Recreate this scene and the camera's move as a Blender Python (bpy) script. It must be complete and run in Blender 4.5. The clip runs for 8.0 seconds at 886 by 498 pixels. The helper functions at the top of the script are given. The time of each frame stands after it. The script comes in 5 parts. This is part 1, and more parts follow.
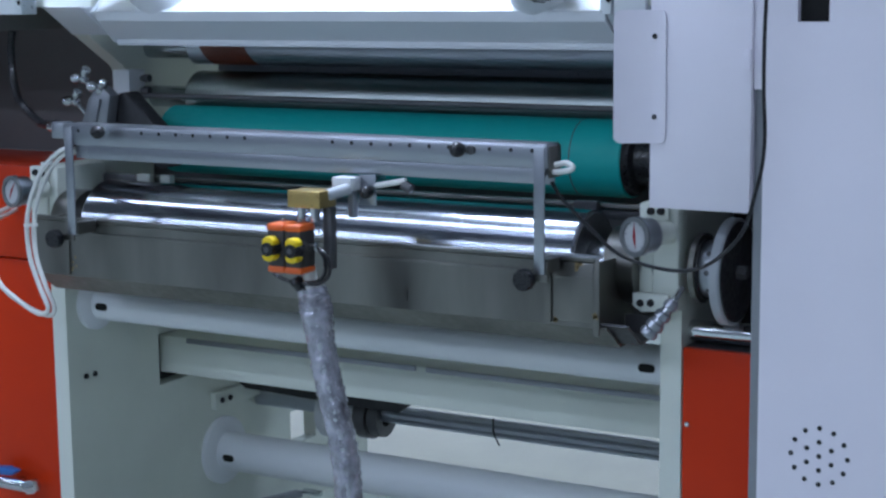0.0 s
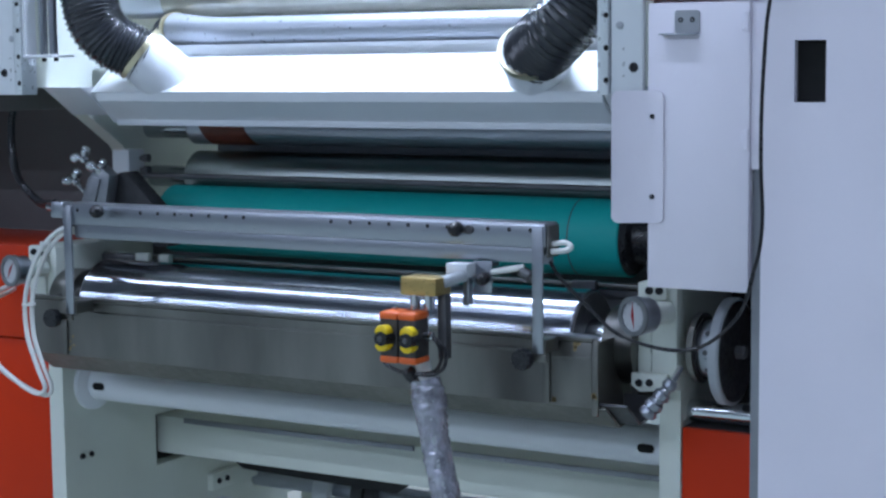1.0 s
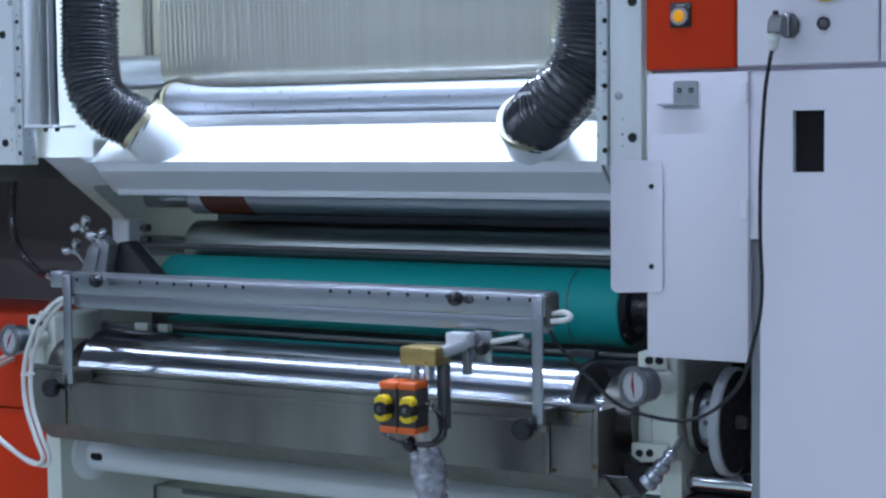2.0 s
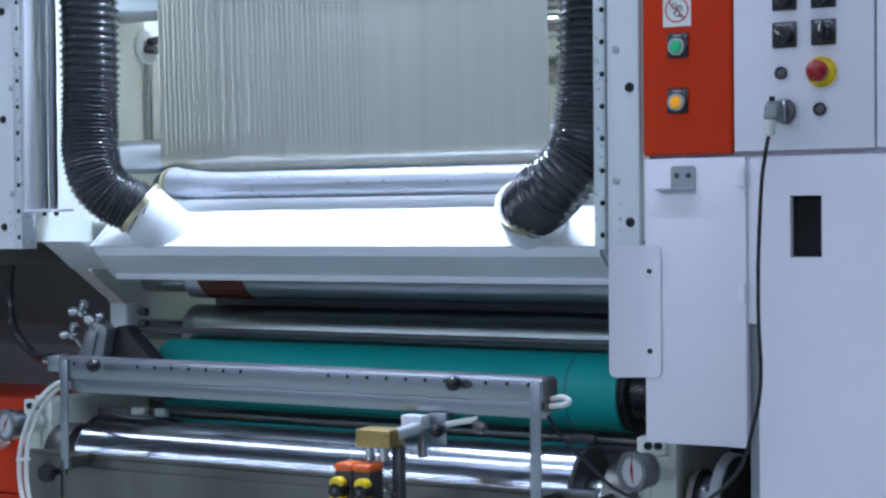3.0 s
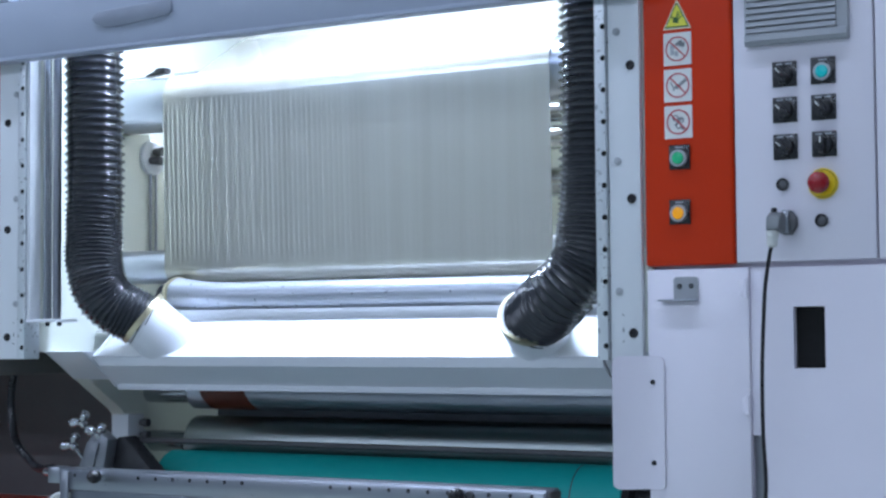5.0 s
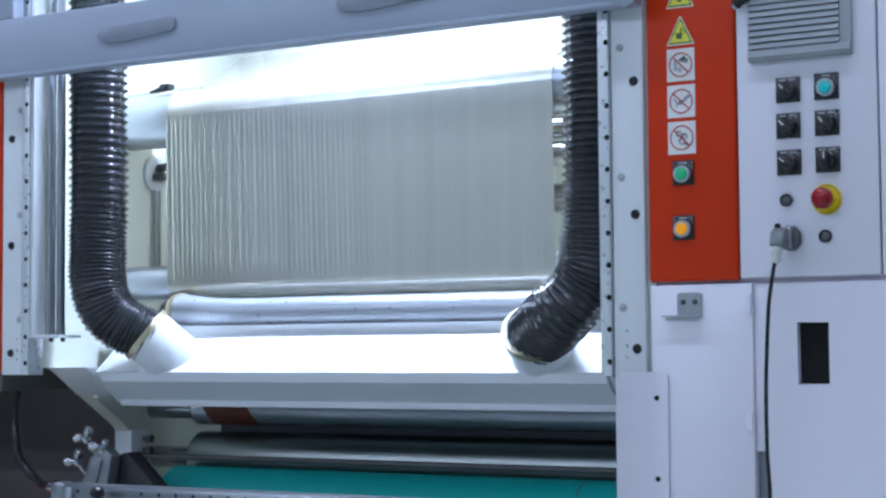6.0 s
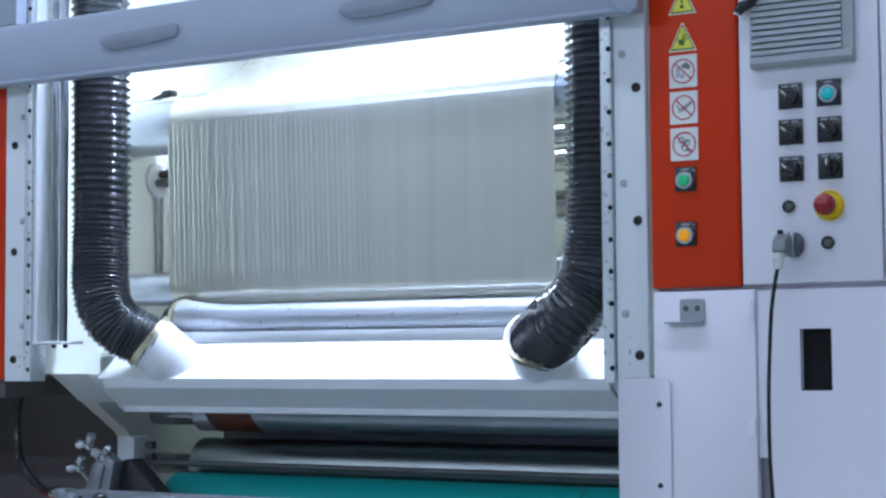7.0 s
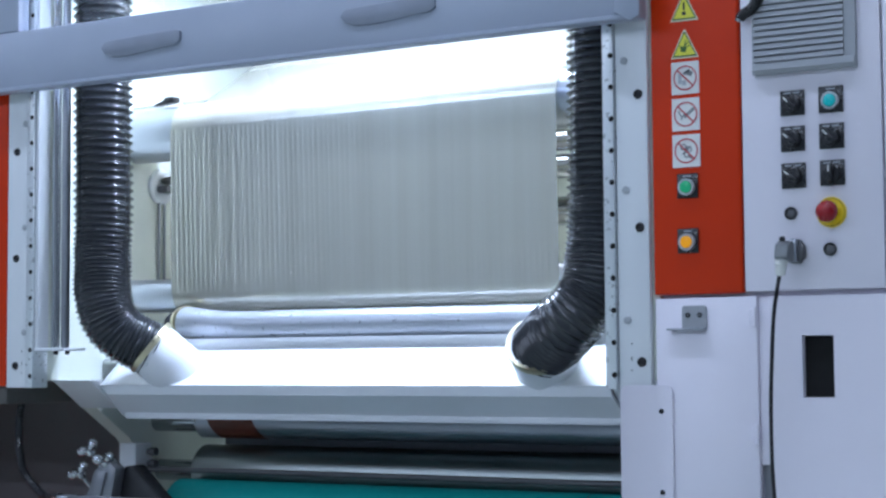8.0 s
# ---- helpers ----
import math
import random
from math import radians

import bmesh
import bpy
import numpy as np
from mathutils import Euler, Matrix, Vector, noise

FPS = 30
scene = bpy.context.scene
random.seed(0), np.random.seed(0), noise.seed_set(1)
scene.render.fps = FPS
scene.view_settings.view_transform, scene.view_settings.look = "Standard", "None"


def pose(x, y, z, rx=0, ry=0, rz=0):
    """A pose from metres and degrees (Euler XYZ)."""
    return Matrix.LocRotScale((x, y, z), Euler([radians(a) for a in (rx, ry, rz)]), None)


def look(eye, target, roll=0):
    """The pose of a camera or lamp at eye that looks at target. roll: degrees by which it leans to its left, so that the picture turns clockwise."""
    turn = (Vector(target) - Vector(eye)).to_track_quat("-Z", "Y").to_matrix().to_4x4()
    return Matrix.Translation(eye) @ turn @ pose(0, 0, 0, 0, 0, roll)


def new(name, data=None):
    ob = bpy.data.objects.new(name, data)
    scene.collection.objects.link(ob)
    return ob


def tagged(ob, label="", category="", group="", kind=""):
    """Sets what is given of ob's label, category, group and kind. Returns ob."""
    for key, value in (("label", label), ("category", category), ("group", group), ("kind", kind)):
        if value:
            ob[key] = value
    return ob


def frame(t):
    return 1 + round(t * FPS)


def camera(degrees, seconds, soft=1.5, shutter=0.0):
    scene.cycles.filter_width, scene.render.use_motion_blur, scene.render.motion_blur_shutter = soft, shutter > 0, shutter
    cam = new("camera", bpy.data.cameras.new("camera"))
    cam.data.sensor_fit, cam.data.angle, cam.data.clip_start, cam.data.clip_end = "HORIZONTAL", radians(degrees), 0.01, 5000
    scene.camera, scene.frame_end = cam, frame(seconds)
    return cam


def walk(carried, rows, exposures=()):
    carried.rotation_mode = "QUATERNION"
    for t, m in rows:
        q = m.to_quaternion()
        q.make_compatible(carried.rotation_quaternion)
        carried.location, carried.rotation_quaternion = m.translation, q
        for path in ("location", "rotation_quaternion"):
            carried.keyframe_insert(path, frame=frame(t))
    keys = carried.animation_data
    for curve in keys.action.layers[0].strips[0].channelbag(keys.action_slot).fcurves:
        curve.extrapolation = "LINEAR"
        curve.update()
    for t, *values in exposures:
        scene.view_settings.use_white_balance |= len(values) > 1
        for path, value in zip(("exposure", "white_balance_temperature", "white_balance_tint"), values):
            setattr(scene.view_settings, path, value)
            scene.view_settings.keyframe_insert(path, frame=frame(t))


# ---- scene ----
# World: x along the machine, y into it, z up; the machine's middle is x = 0 and its front face y = 0. The floor is z = -0.25.
cam = camera(29.57, 8.0, soft=2.5)
EYE = (2.27, -3.2, 1.45)


def aim(yaw, pitch, roll):
    return pose(*EYE, 90 + pitch, 0, yaw) @ pose(0, 0, 0, 0, 0, -roll)


walk(cam, [
    (0.0, aim(30.183, -8.922, 0.60)), (0.5, aim(30.132, -7.550, 0.58)), (1.0, aim(30.098, -6.211, 0.57)),
    (1.5, aim(30.068, -5.086, 0.56)), (2.8, aim(30.006, -1.541, 0.53)), (3.0, aim(29.971, -0.955, 0.50)),
    (3.5, aim(29.950, 0.313, 0.48)), (4.0, aim(29.942, 1.444, 0.466)), (4.5, aim(29.971, 2.308, 0.46)),
    (6.0, aim(30.160, 3.358, 0.436)), (6.5, aim(30.200, 3.573, 0.434)), (7.0, aim(30.244, 3.575, 0.43)),
    (7.5, aim(30.281, 3.581, 0.425)), (8.0, aim(30.312, 3.803, 0.415))],
    exposures=[(0.0, 0.0), (8.0, 0.0)])

# ---- light ----
FLOOR = -0.25
world = bpy.data.worlds.new("hall")
scene.world = world
world.use_nodes = True
world.node_tree.nodes["Background"].inputs[0].default_value = (0.6, 0.72, 1.0, 1)
world.node_tree.nodes["Background"].inputs[1].default_value = 0.05


def area(name, at, target, sx, sy, watts, colour):
    d = bpy.data.lights.new(name, "AREA")
    d.shape, d.size, d.size_y, d.energy, d.color = "RECTANGLE", sx, sy, watts, colour
    ob = new(name, d)
    ob.matrix_world = look(at, target)
    return ob


COOL = (0.55, 0.695, 1.0)
HALL = [(-2.75, -8.9, 14.5, 270), (-2.75, -6.7, 14.5, 350), (-2.4, -1.15, 12.0, 170), (0.0, 3.2, 6.0, 180)]
for hx, hy, hl, hw in HALL:
    area("hall_lamp_light", (hx, hy, 4.72), (hx, hy, 0), hl, 0.16, hw, COOL)
area("machine_lamp_light", (-0.04, 0.342, 2.585), (-0.04, 0.30, 0), 0.95, 0.030, 48, (0.57, 0.71, 1.0))
# Fill light added behind the film; no lamp is known there.
area("rear_fill_light", (0, 0.70, 2.165), (0, 0.60, 0), 1.15, 0.035, 2.5, (0.68, 0.81, 1.0))

# ---- materials ----


def mat(name, colour, rough=0.5, metal=0.0, vary=0.06, scale=8.0, bump=0.05, grain=60.0, stretch=(1, 1, 1), rough_vary=0.1, glow=None, coat=0.0, spec=0.5):
    m = bpy.data.materials.new(name)
    m.use_nodes = True
    nt = m.node_tree
    nodes, links = nt.nodes, nt.links
    b = nodes["Principled BSDF"]
    b.inputs["Metallic"].default_value = metal
    b.inputs["Coat Weight"].default_value = coat
    b.inputs["Specular IOR Level"].default_value = spec
    tc = nodes.new("ShaderNodeTexCoord")
    mp = nodes.new("ShaderNodeMapping")
    mp.inputs["Scale"].default_value = stretch
    links.new(tc.outputs["Object"], mp.inputs["Vector"])
    big = nodes.new("ShaderNodeTexNoise")
    big.inputs["Scale"].default_value, big.inputs["Detail"].default_value = scale, 5
    fine = nodes.new("ShaderNodeTexNoise")
    fine.inputs["Scale"].default_value, fine.inputs["Detail"].default_value = grain, 3
    for n in (big, fine):
        links.new(mp.outputs["Vector"], n.inputs["Vector"])
    ramp = nodes.new("ShaderNodeMapRange")
    ramp.clamp = False
    ramp.inputs["From Min"].default_value, ramp.inputs["From Max"].default_value = 0.3, 0.7
    ramp.inputs["To Min"].default_value, ramp.inputs["To Max"].default_value = 1 - vary, 1 + vary
    links.new(big.outputs["Fac"], ramp.inputs["Value"])
    hsv = nodes.new("ShaderNodeHueSaturation")
    hsv.inputs["Color"].default_value = (*colour, 1)
    links.new(ramp.outputs["Result"], hsv.inputs["Value"])
    links.new(hsv.outputs["Color"], b.inputs["Base Color"])
    rr = nodes.new("ShaderNodeMapRange")
    rr.clamp = False
    rr.inputs["From Min"].default_value, rr.inputs["From Max"].default_value = 0.3, 0.7
    rr.inputs["To Min"].default_value, rr.inputs["To Max"].default_value = max(0.02, rough - rough_vary), min(1, rough + rough_vary)
    links.new(fine.outputs["Fac"], rr.inputs["Value"])
    links.new(rr.outputs["Result"], b.inputs["Roughness"])
    if bump:
        bp = nodes.new("ShaderNodeBump")
        bp.inputs["Strength"].default_value, bp.inputs["Distance"].default_value = bump, 0.002
        links.new(fine.outputs["Fac"], bp.inputs["Height"])
        links.new(bp.outputs["Normal"], b.inputs["Normal"])
    if glow:
        b.inputs["Emission Color"].default_value = (*glow[:3], 1)
        b.inputs["Emission Strength"].default_value = glow[3]
    return m


WHITE = mat("white_powder_coat", (0.74, 0.76, 0.78), 0.42, vary=0.03, scale=3, bump=0.06, grain=220)
CABINET = mat("cabinet_lacquer", (0.785, 0.745, 0.81), 0.38, vary=0.03, scale=2.5, bump=0.05, grain=160)
CREAM = mat("cream_frame_paint", (0.71, 0.74, 0.66), 0.45, vary=0.05, scale=4, bump=0.08, grain=140)
RED = mat("red_orange_paint", (0.60, 0.034, 0.003), 0.36, vary=0.04, scale=3, bump=0.015, grain=90, rough_vary=0.03, spec=0.25)
GREEN = mat("green_rubber", (0.0, 0.40, 0.365), 0.58, vary=0.05, scale=5, bump=0.05, grain=120, stretch=(0.3, 1, 1))
CHROME = mat("chrome", (0.62, 0.64, 0.66), 0.12, 1.0, vary=0.04, scale=4, bump=0.0, grain=5, stretch=(1, 1, 1), rough_vary=0.02)
ROLLCHROME = mat("satin_chrome", (0.32, 0.34, 0.38), 0.16, 1.0, vary=0.04, scale=4, bump=0.0, grain=5, stretch=(0.5, 1, 1), rough_vary=0.03)
STEEL = mat("stainless_sheet", (0.205, 0.200, 0.184), 0.36, 1.0, vary=0.28, scale=3.5, bump=0.0, grain=7, stretch=(2.2, 1, 0.5), rough_vary=0.07)
BRUSHED = mat("brushed_aluminium", (0.385, 0.405, 0.44), 0.32, 1.0, vary=0.06, scale=6, bump=0.012, grain=90, stretch=(0.25, 3, 3), rough_vary=0.04)
ROLLSTEEL = mat("ground_steel_roll", (0.50, 0.52, 0.54), 0.22, 1.0, vary=0.05, scale=5, bump=0.0, grain=8, stretch=(0.6, 2, 2), rough_vary=0.02)
SATIN = mat("satin_roll", (0.52, 0.545, 0.60), 0.38, 0.9, vary=0.05, scale=5, bump=0.0, grain=8, rough_vary=0.02)
PALEROLL = mat("anodised_roll", (0.42, 0.445, 0.49), 0.30, 0.92, vary=0.04, scale=5, bump=0.0, grain=8, rough_vary=0.02)
DARKROLL = mat("dark_polished_roll", (0.27, 0.295, 0.285), 0.34, 1.0, vary=0.06, scale=4, bump=0.0, grain=8, stretch=(0.5, 2, 2), rough_vary=0.02)
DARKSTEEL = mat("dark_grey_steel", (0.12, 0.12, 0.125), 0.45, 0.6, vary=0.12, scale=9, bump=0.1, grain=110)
BLACK = mat("black_plastic", (0.012, 0.012, 0.014), 0.32, vary=0.2, scale=12, bump=0.04, grain=150)
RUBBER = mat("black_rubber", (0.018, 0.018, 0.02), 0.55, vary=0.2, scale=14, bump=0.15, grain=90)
# Near black in place of the shade inside holes, slots and the door pull.
RECESS = mat("hollow_shade_black", (0.003, 0.003, 0.003), 0.9, vary=0.05, bump=0.0, rough_vary=0.02)
STRIP = mat("bright_slide_steel", (0.70, 0.73, 0.75), 0.34, 0.45, vary=0.06, scale=5, bump=0.01, grain=80)
BOLT = mat("blackened_bolt", (0.012, 0.012, 0.014), 0.5, 0.1, vary=0.2, scale=40, bump=0.1)
DULL = mat("stained_sheet", (0.20, 0.195, 0.175), 0.58, 0.55, vary=0.25, scale=5, bump=0.05, grain=60)
STAIN = mat("stained_steel", (0.30, 0.22, 0.11), 0.5, 0.6, vary=0.5, scale=45, bump=0.2)
# Dark taupe: the shade under the side housing is put into the colour.
UNDERSHADE = mat("shaded_underside", (0.10, 0.093, 0.085), 0.5, vary=0.08, scale=4, bump=0.05)
BRASS = mat("brass", (0.50, 0.36, 0.14), 0.36, 0.9, vary=0.12, scale=12, bump=0.12, grain=120)
BAND = mat("pale_brass_band", (0.62, 0.56, 0.38), 0.36, 0.9, vary=0.12, scale=12, bump=0.12, grain=120)
ORANGE = mat("orange_plastic", (0.75, 0.13, 0.02), 0.4, vary=0.06, scale=12, bump=0.05)
YELLOW = mat("yellow_plastic", (0.80, 0.56, 0.01), 0.4, vary=0.05, scale=12, bump=0.04)
VENTGREY = mat("vent_grey_plastic", (0.33, 0.343, 0.36), 0.5, vary=0.05, scale=10, bump=0.05)
GREYPL = mat("grey_plastic", (0.38, 0.40, 0.42), 0.45, vary=0.05, scale=10, bump=0.05)
HANDLE = mat("handle_dark_grey", (0.25, 0.275, 0.33), 0.5, vary=0.08, scale=10, bump=0.05)
PLUGGREY = mat("plug_die_cast", (0.20, 0.21, 0.215), 0.4, 0.5, vary=0.08, scale=20, bump=0.05)
WHITEPL = mat("white_plastic_tube", (0.72, 0.72, 0.68), 0.35, vary=0.06, scale=14, bump=0.03)
DUCT = mat("black_duct_film", (0.028, 0.031, 0.036), 0.20, vary=0.05, scale=20, bump=0.0, grain=20, rough_vary=0.03, coat=0.3)
FILM = mat("foil_web", (0.575, 0.56, 0.480), 0.17, 0.50, vary=0.05, scale=5, bump=0.0, grain=20, stretch=(6, 1, 0.1), rough_vary=0.03)
HATCH = mat("hatch_grey_paint", (0.345, 0.385, 0.465), 0.4, vary=0.05, scale=3, bump=0.05, grain=160)
DARKWALL = mat("dark_grey_panel", (0.120, 0.110, 0.108), 0.5, vary=0.15, scale=2.5, bump=0.06, grain=90)
HALLWALL = mat("hall_wall_paint", (0.20, 0.21, 0.22), 0.7, vary=0.08, scale=1.5, bump=0.1, grain=40)
FLOORMAT = mat("epoxy_floor", (0.52, 0.57, 0.50), 0.40, vary=0.1, scale=1.8, bump=0.05, grain=60)
PANELGREY = mat("grey_aluminium_strip", (0.28, 0.29, 0.31), 0.4, 0.7, vary=0.08, scale=6, bump=0.05, grain=90)
LAMP = mat("lamp_diffuser", (0.9, 0.9, 0.9), 0.4, bump=0, glow=(0.85, 0.92, 1.0, 12.0))
MACHLAMP = mat("lamp_tube_glow", (0.9, 0.9, 0.9), 0.4, bump=0, glow=(0.88, 0.94, 1.0, 14.0))

# ---- building helpers ----
BASE = {}


def thing(name, at, label, category, group="", kind=""):
    e = new(name)
    e.location = at
    e.empty_display_size = 0.05
    BASE[e] = Vector(at)
    return tagged(e, label, category, group, kind)


def part(name, bm, material, parent, label="", smooth=35):
    """One mesh under a thing or a part; bm is in world coordinates."""
    base = BASE[parent]
    bmesh.ops.translate(bm, verts=bm.verts[:], vec=-base)
    bmesh.ops.recalc_face_normals(bm, faces=bm.faces[:])
    me = bpy.data.meshes.new(name)
    bm.to_mesh(me)
    bm.free()
    me.materials.append(material)
    if smooth:
        me.shade_smooth()
        me.set_sharp_from_angle(angle=radians(smooth))
    ob = new(name, me)
    ob.parent = parent
    BASE[ob] = base
    return tagged(ob, label)


def solid(name, bm, material, label, category, group="", kind="", smooth=35):
    """A thing of one mesh, in world coordinates, with its origin at its base."""
    xs = [v.co for v in bm.verts]
    at = Vector((sum(c.x for c in xs) / len(xs), sum(c.y for c in xs) / len(xs), min(c.z for c in xs)))
    bmesh.ops.translate(bm, verts=bm.verts[:], vec=-at)
    bmesh.ops.recalc_face_normals(bm, faces=bm.faces[:])
    me = bpy.data.meshes.new(name)
    bm.to_mesh(me)
    bm.free()
    me.materials.append(material)
    if smooth:
        me.shade_smooth()
        me.set_sharp_from_angle(angle=radians(smooth))
    ob = new(name, me)
    ob.location = at
    BASE[ob] = at
    return tagged(ob, label, category, group, kind)


def box(x0, x1, y0, y1, z0, z1, bevel=0.0, bm=None, seg=2):
    own = bmesh.new()
    m = Matrix.LocRotScale(((x0 + x1) / 2, (y0 + y1) / 2, (z0 + z1) / 2), None, (abs(x1 - x0), abs(y1 - y0), abs(z1 - z0)))
    bmesh.ops.create_cube(own, size=1, matrix=m)
    if bevel:
        bmesh.ops.bevel(own, geom=own.edges[:], offset=bevel, segments=seg, profile=0.5, affect="EDGES")
    return merge(bm, own)


def merge(bm, own):
    if bm is None:
        return own
    me = bpy.data.meshes.new("scratch")
    own.to_mesh(me)
    own.free()
    bm.from_mesh(me)
    bpy.data.meshes.remove(me)
    return bm


def axis_matrix(p, q):
    d = Vector(q) - Vector(p)
    return Matrix.Translation(p) @ d.to_track_quat("Z", "Y").to_matrix().to_4x4(), d.length


def turned(p, q, rings, seg=32, bm=None):
    """A solid of revolution from p towards q: rings of (distance along, radius); closed at both ends."""
    own = bmesh.new()
    m, _ = axis_matrix(p, q)
    loops = []
    for d, r in rings:
        loops.append([own.verts.new(m @ Vector((r * math.cos(a), r * math.sin(a), d))) for a in [2 * math.pi * k / seg for k in range(seg)]])
    for a, b in zip(loops, loops[1:]):
        for k in range(seg):
            own.faces.new((a[k], a[(k + 1) % seg], b[(k + 1) % seg], b[k]))
    own.faces.new(loops[0][::-1])
    own.faces.new(loops[-1])
    return merge(bm, own)


def rod(p, q, r, chamfer=0.0, seg=24, bm=None):
    n = (Vector(q) - Vector(p)).length
    c = min(chamfer, n / 3, r / 2)
    rings = [(0, r), (n, r)] if not c else [(0, r - c), (c, r), (n - c, r), (n, r - c)]
    return turned(p, q, rings, seg, bm)


def ring(p, q, outer, inner, seg=32, bm=None):
    """A tube with a bore from p to q."""
    own = bmesh.new()
    m, n = axis_matrix(p, q)
    loops = []
    for d, r in ((0, inner), (0, outer), (n, outer), (n, inner)):
        loops.append([own.verts.new(m @ Vector((r * math.cos(2 * math.pi * k / seg), r * math.sin(2 * math.pi * k / seg), d))) for k in range(seg)])
    for i in range(4):
        a, b = loops[i], loops[(i + 1) % 4]
        for k in range(seg):
            own.faces.new((a[k], a[(k + 1) % seg], b[(k + 1) % seg], b[k]))
    return merge(bm, own)


def curve_points(pts, n):
    """A smooth path of n points through pts (Catmull-Rom)."""
    if n > 300:
        fine = curve_points(pts, 300)
        run = [0.0]
        for a, b in zip(fine, fine[1:]):
            run.append(run[-1] + (b - a).length)
        out, i = [], 0
        for k in range(n):
            d = run[-1] * k / (n - 1)
            while i < len(run) - 2 and run[i + 1] < d:
                i += 1
            out.append(fine[i].lerp(fine[i + 1], (d - run[i]) / (run[i + 1] - run[i])))
        return out
    P = [Vector(p) for p in pts]
    P = [P[0] * 2 - P[1]] + P + [P[-1] * 2 - P[-2]]
    out = []
    spans = len(P) - 3
    for k in range(n):
        u = k / (n - 1) * spans
        i = min(int(u), spans - 1)
        f = u - i
        a, b, c, d = P[i:i + 4]
        out.append(0.5 * ((2 * b) + (c - a) * f + (2 * a - 5 * b + 4 * c - d) * f * f + (3 * b - a - 3 * c + d) * f ** 3))
    return out


def sweep(pts, radius, n=60, seg=12, bm=None):
    """A tube along a smooth path. radius: a number, or a function of the index and angle."""
    own = bmesh.new()
    path = curve_points(pts, n)
    side = Vector((1, 0, 0))
    loops = []
    for i, p in enumerate(path):
        d = (path[min(i + 1, n - 1)] - path[max(i - 1, 0)]).normalized()
        side = (side - d * side.dot(d))
        side = side.normalized() if side.length > 1e-4 else d.orthogonal().normalized()
        up = d.cross(side)
        loop = []
        for k in range(seg):
            a = 2 * math.pi * k / seg
            r = radius(i, a) if callable(radius) else radius
            loop.append(own.verts.new(p + (side * math.cos(a) + up * math.sin(a)) * r))
        loops.append(loop)
    for a, b in zip(loops, loops[1:]):
        for k in range(seg):
            own.faces.new((a[k], a[(k + 1) % seg], b[(k + 1) % seg], b[k]))
    own.faces.new(loops[0][::-1])
    own.faces.new(loops[-1])
    return merge(bm, own)


def prism(poly, axis, lo, hi, bevel=0.0, bm=None):
    """A polygon of (a, b) pairs drawn out along an axis: 'x' takes (y, z), 'y' takes (x, z), 'z' takes (x, y)."""
    own = bmesh.new()

    def at(a, b, c):
        return {"x": (c, a, b), "y": (a, c, b), "z": (a, b, c)}[axis]
    lo_loop = [own.verts.new(at(a, b, lo)) for a, b in poly]
    hi_loop = [own.verts.new(at(a, b, hi)) for a, b in poly]
    own.faces.new(lo_loop[::-1])
    own.faces.new(hi_loop)
    n = len(poly)
    for k in range(n):
        own.faces.new((lo_loop[k], lo_loop[(k + 1) % n], hi_loop[(k + 1) % n], hi_loop[k]))
    if bevel:
        bmesh.ops.recalc_face_normals(own, faces=own.faces[:])
        bmesh.ops.bevel(own, geom=own.edges[:], offset=bevel, segments=2, profile=0.5, affect="EDGES")
    return merge(bm, own)


def panel_with_holes(x0, x1, z0, z1, y0, y1, holes, bevel=0.0):
    """A flat panel in the xz plane with rectangular through-holes (x0, x1, z0, z1)."""
    xs = sorted({x0, x1, *[h for q in holes for h in q[:2]]})
    zs = sorted({z0, z1, *[h for q in holes for h in q[2:]]})
    own = bmesh.new()
    grid = {}

    def v(i, j, y):
        if (i, j, y) not in grid:
            grid[i, j, y] = own.verts.new((xs[i], y, zs[j]))
        return grid[i, j, y]

    def full(i, j):
        if not (0 <= i < len(xs) - 1 and 0 <= j < len(zs) - 1):
            return False
        cx, cz = (xs[i] + xs[i + 1]) / 2, (zs[j] + zs[j + 1]) / 2
        return not any(q[0] < cx < q[1] and q[2] < cz < q[3] for q in holes)
    for i in range(len(xs) - 1):
        for j in range(len(zs) - 1):
            if not full(i, j):
                continue
            own.faces.new((v(i, j, y0), v(i + 1, j, y0), v(i + 1, j + 1, y0), v(i, j + 1, y0)))
            own.faces.new((v(i, j, y1), v(i, j + 1, y1), v(i + 1, j + 1, y1), v(i + 1, j, y1)))
            for di, dj, a, b in ((-1, 0, (i, j), (i, j + 1)), (1, 0, (i + 1, j), (i + 1, j + 1)), (0, -1, (i, j), (i + 1, j)), (0, 1, (i, j + 1), (i + 1, j + 1))):
                if not full(i + di, j + dj):
                    own.faces.new((v(*a, y0), v(*b, y0), v(*b, y1), v(*a, y1)))
    return own


def stadium(cx, cz, w, h, n=8):
    """A slot's outline, longer in the first axis."""
    r = h / 2
    pts = []
    for s in (1, -1):
        for k in range(n + 1):
            a = -math.pi / 2 + math.pi * k / n
            pts.append((cx + s * (w / 2 - r + r * math.cos(a)), cz + s * r * math.sin(a)))
    return pts

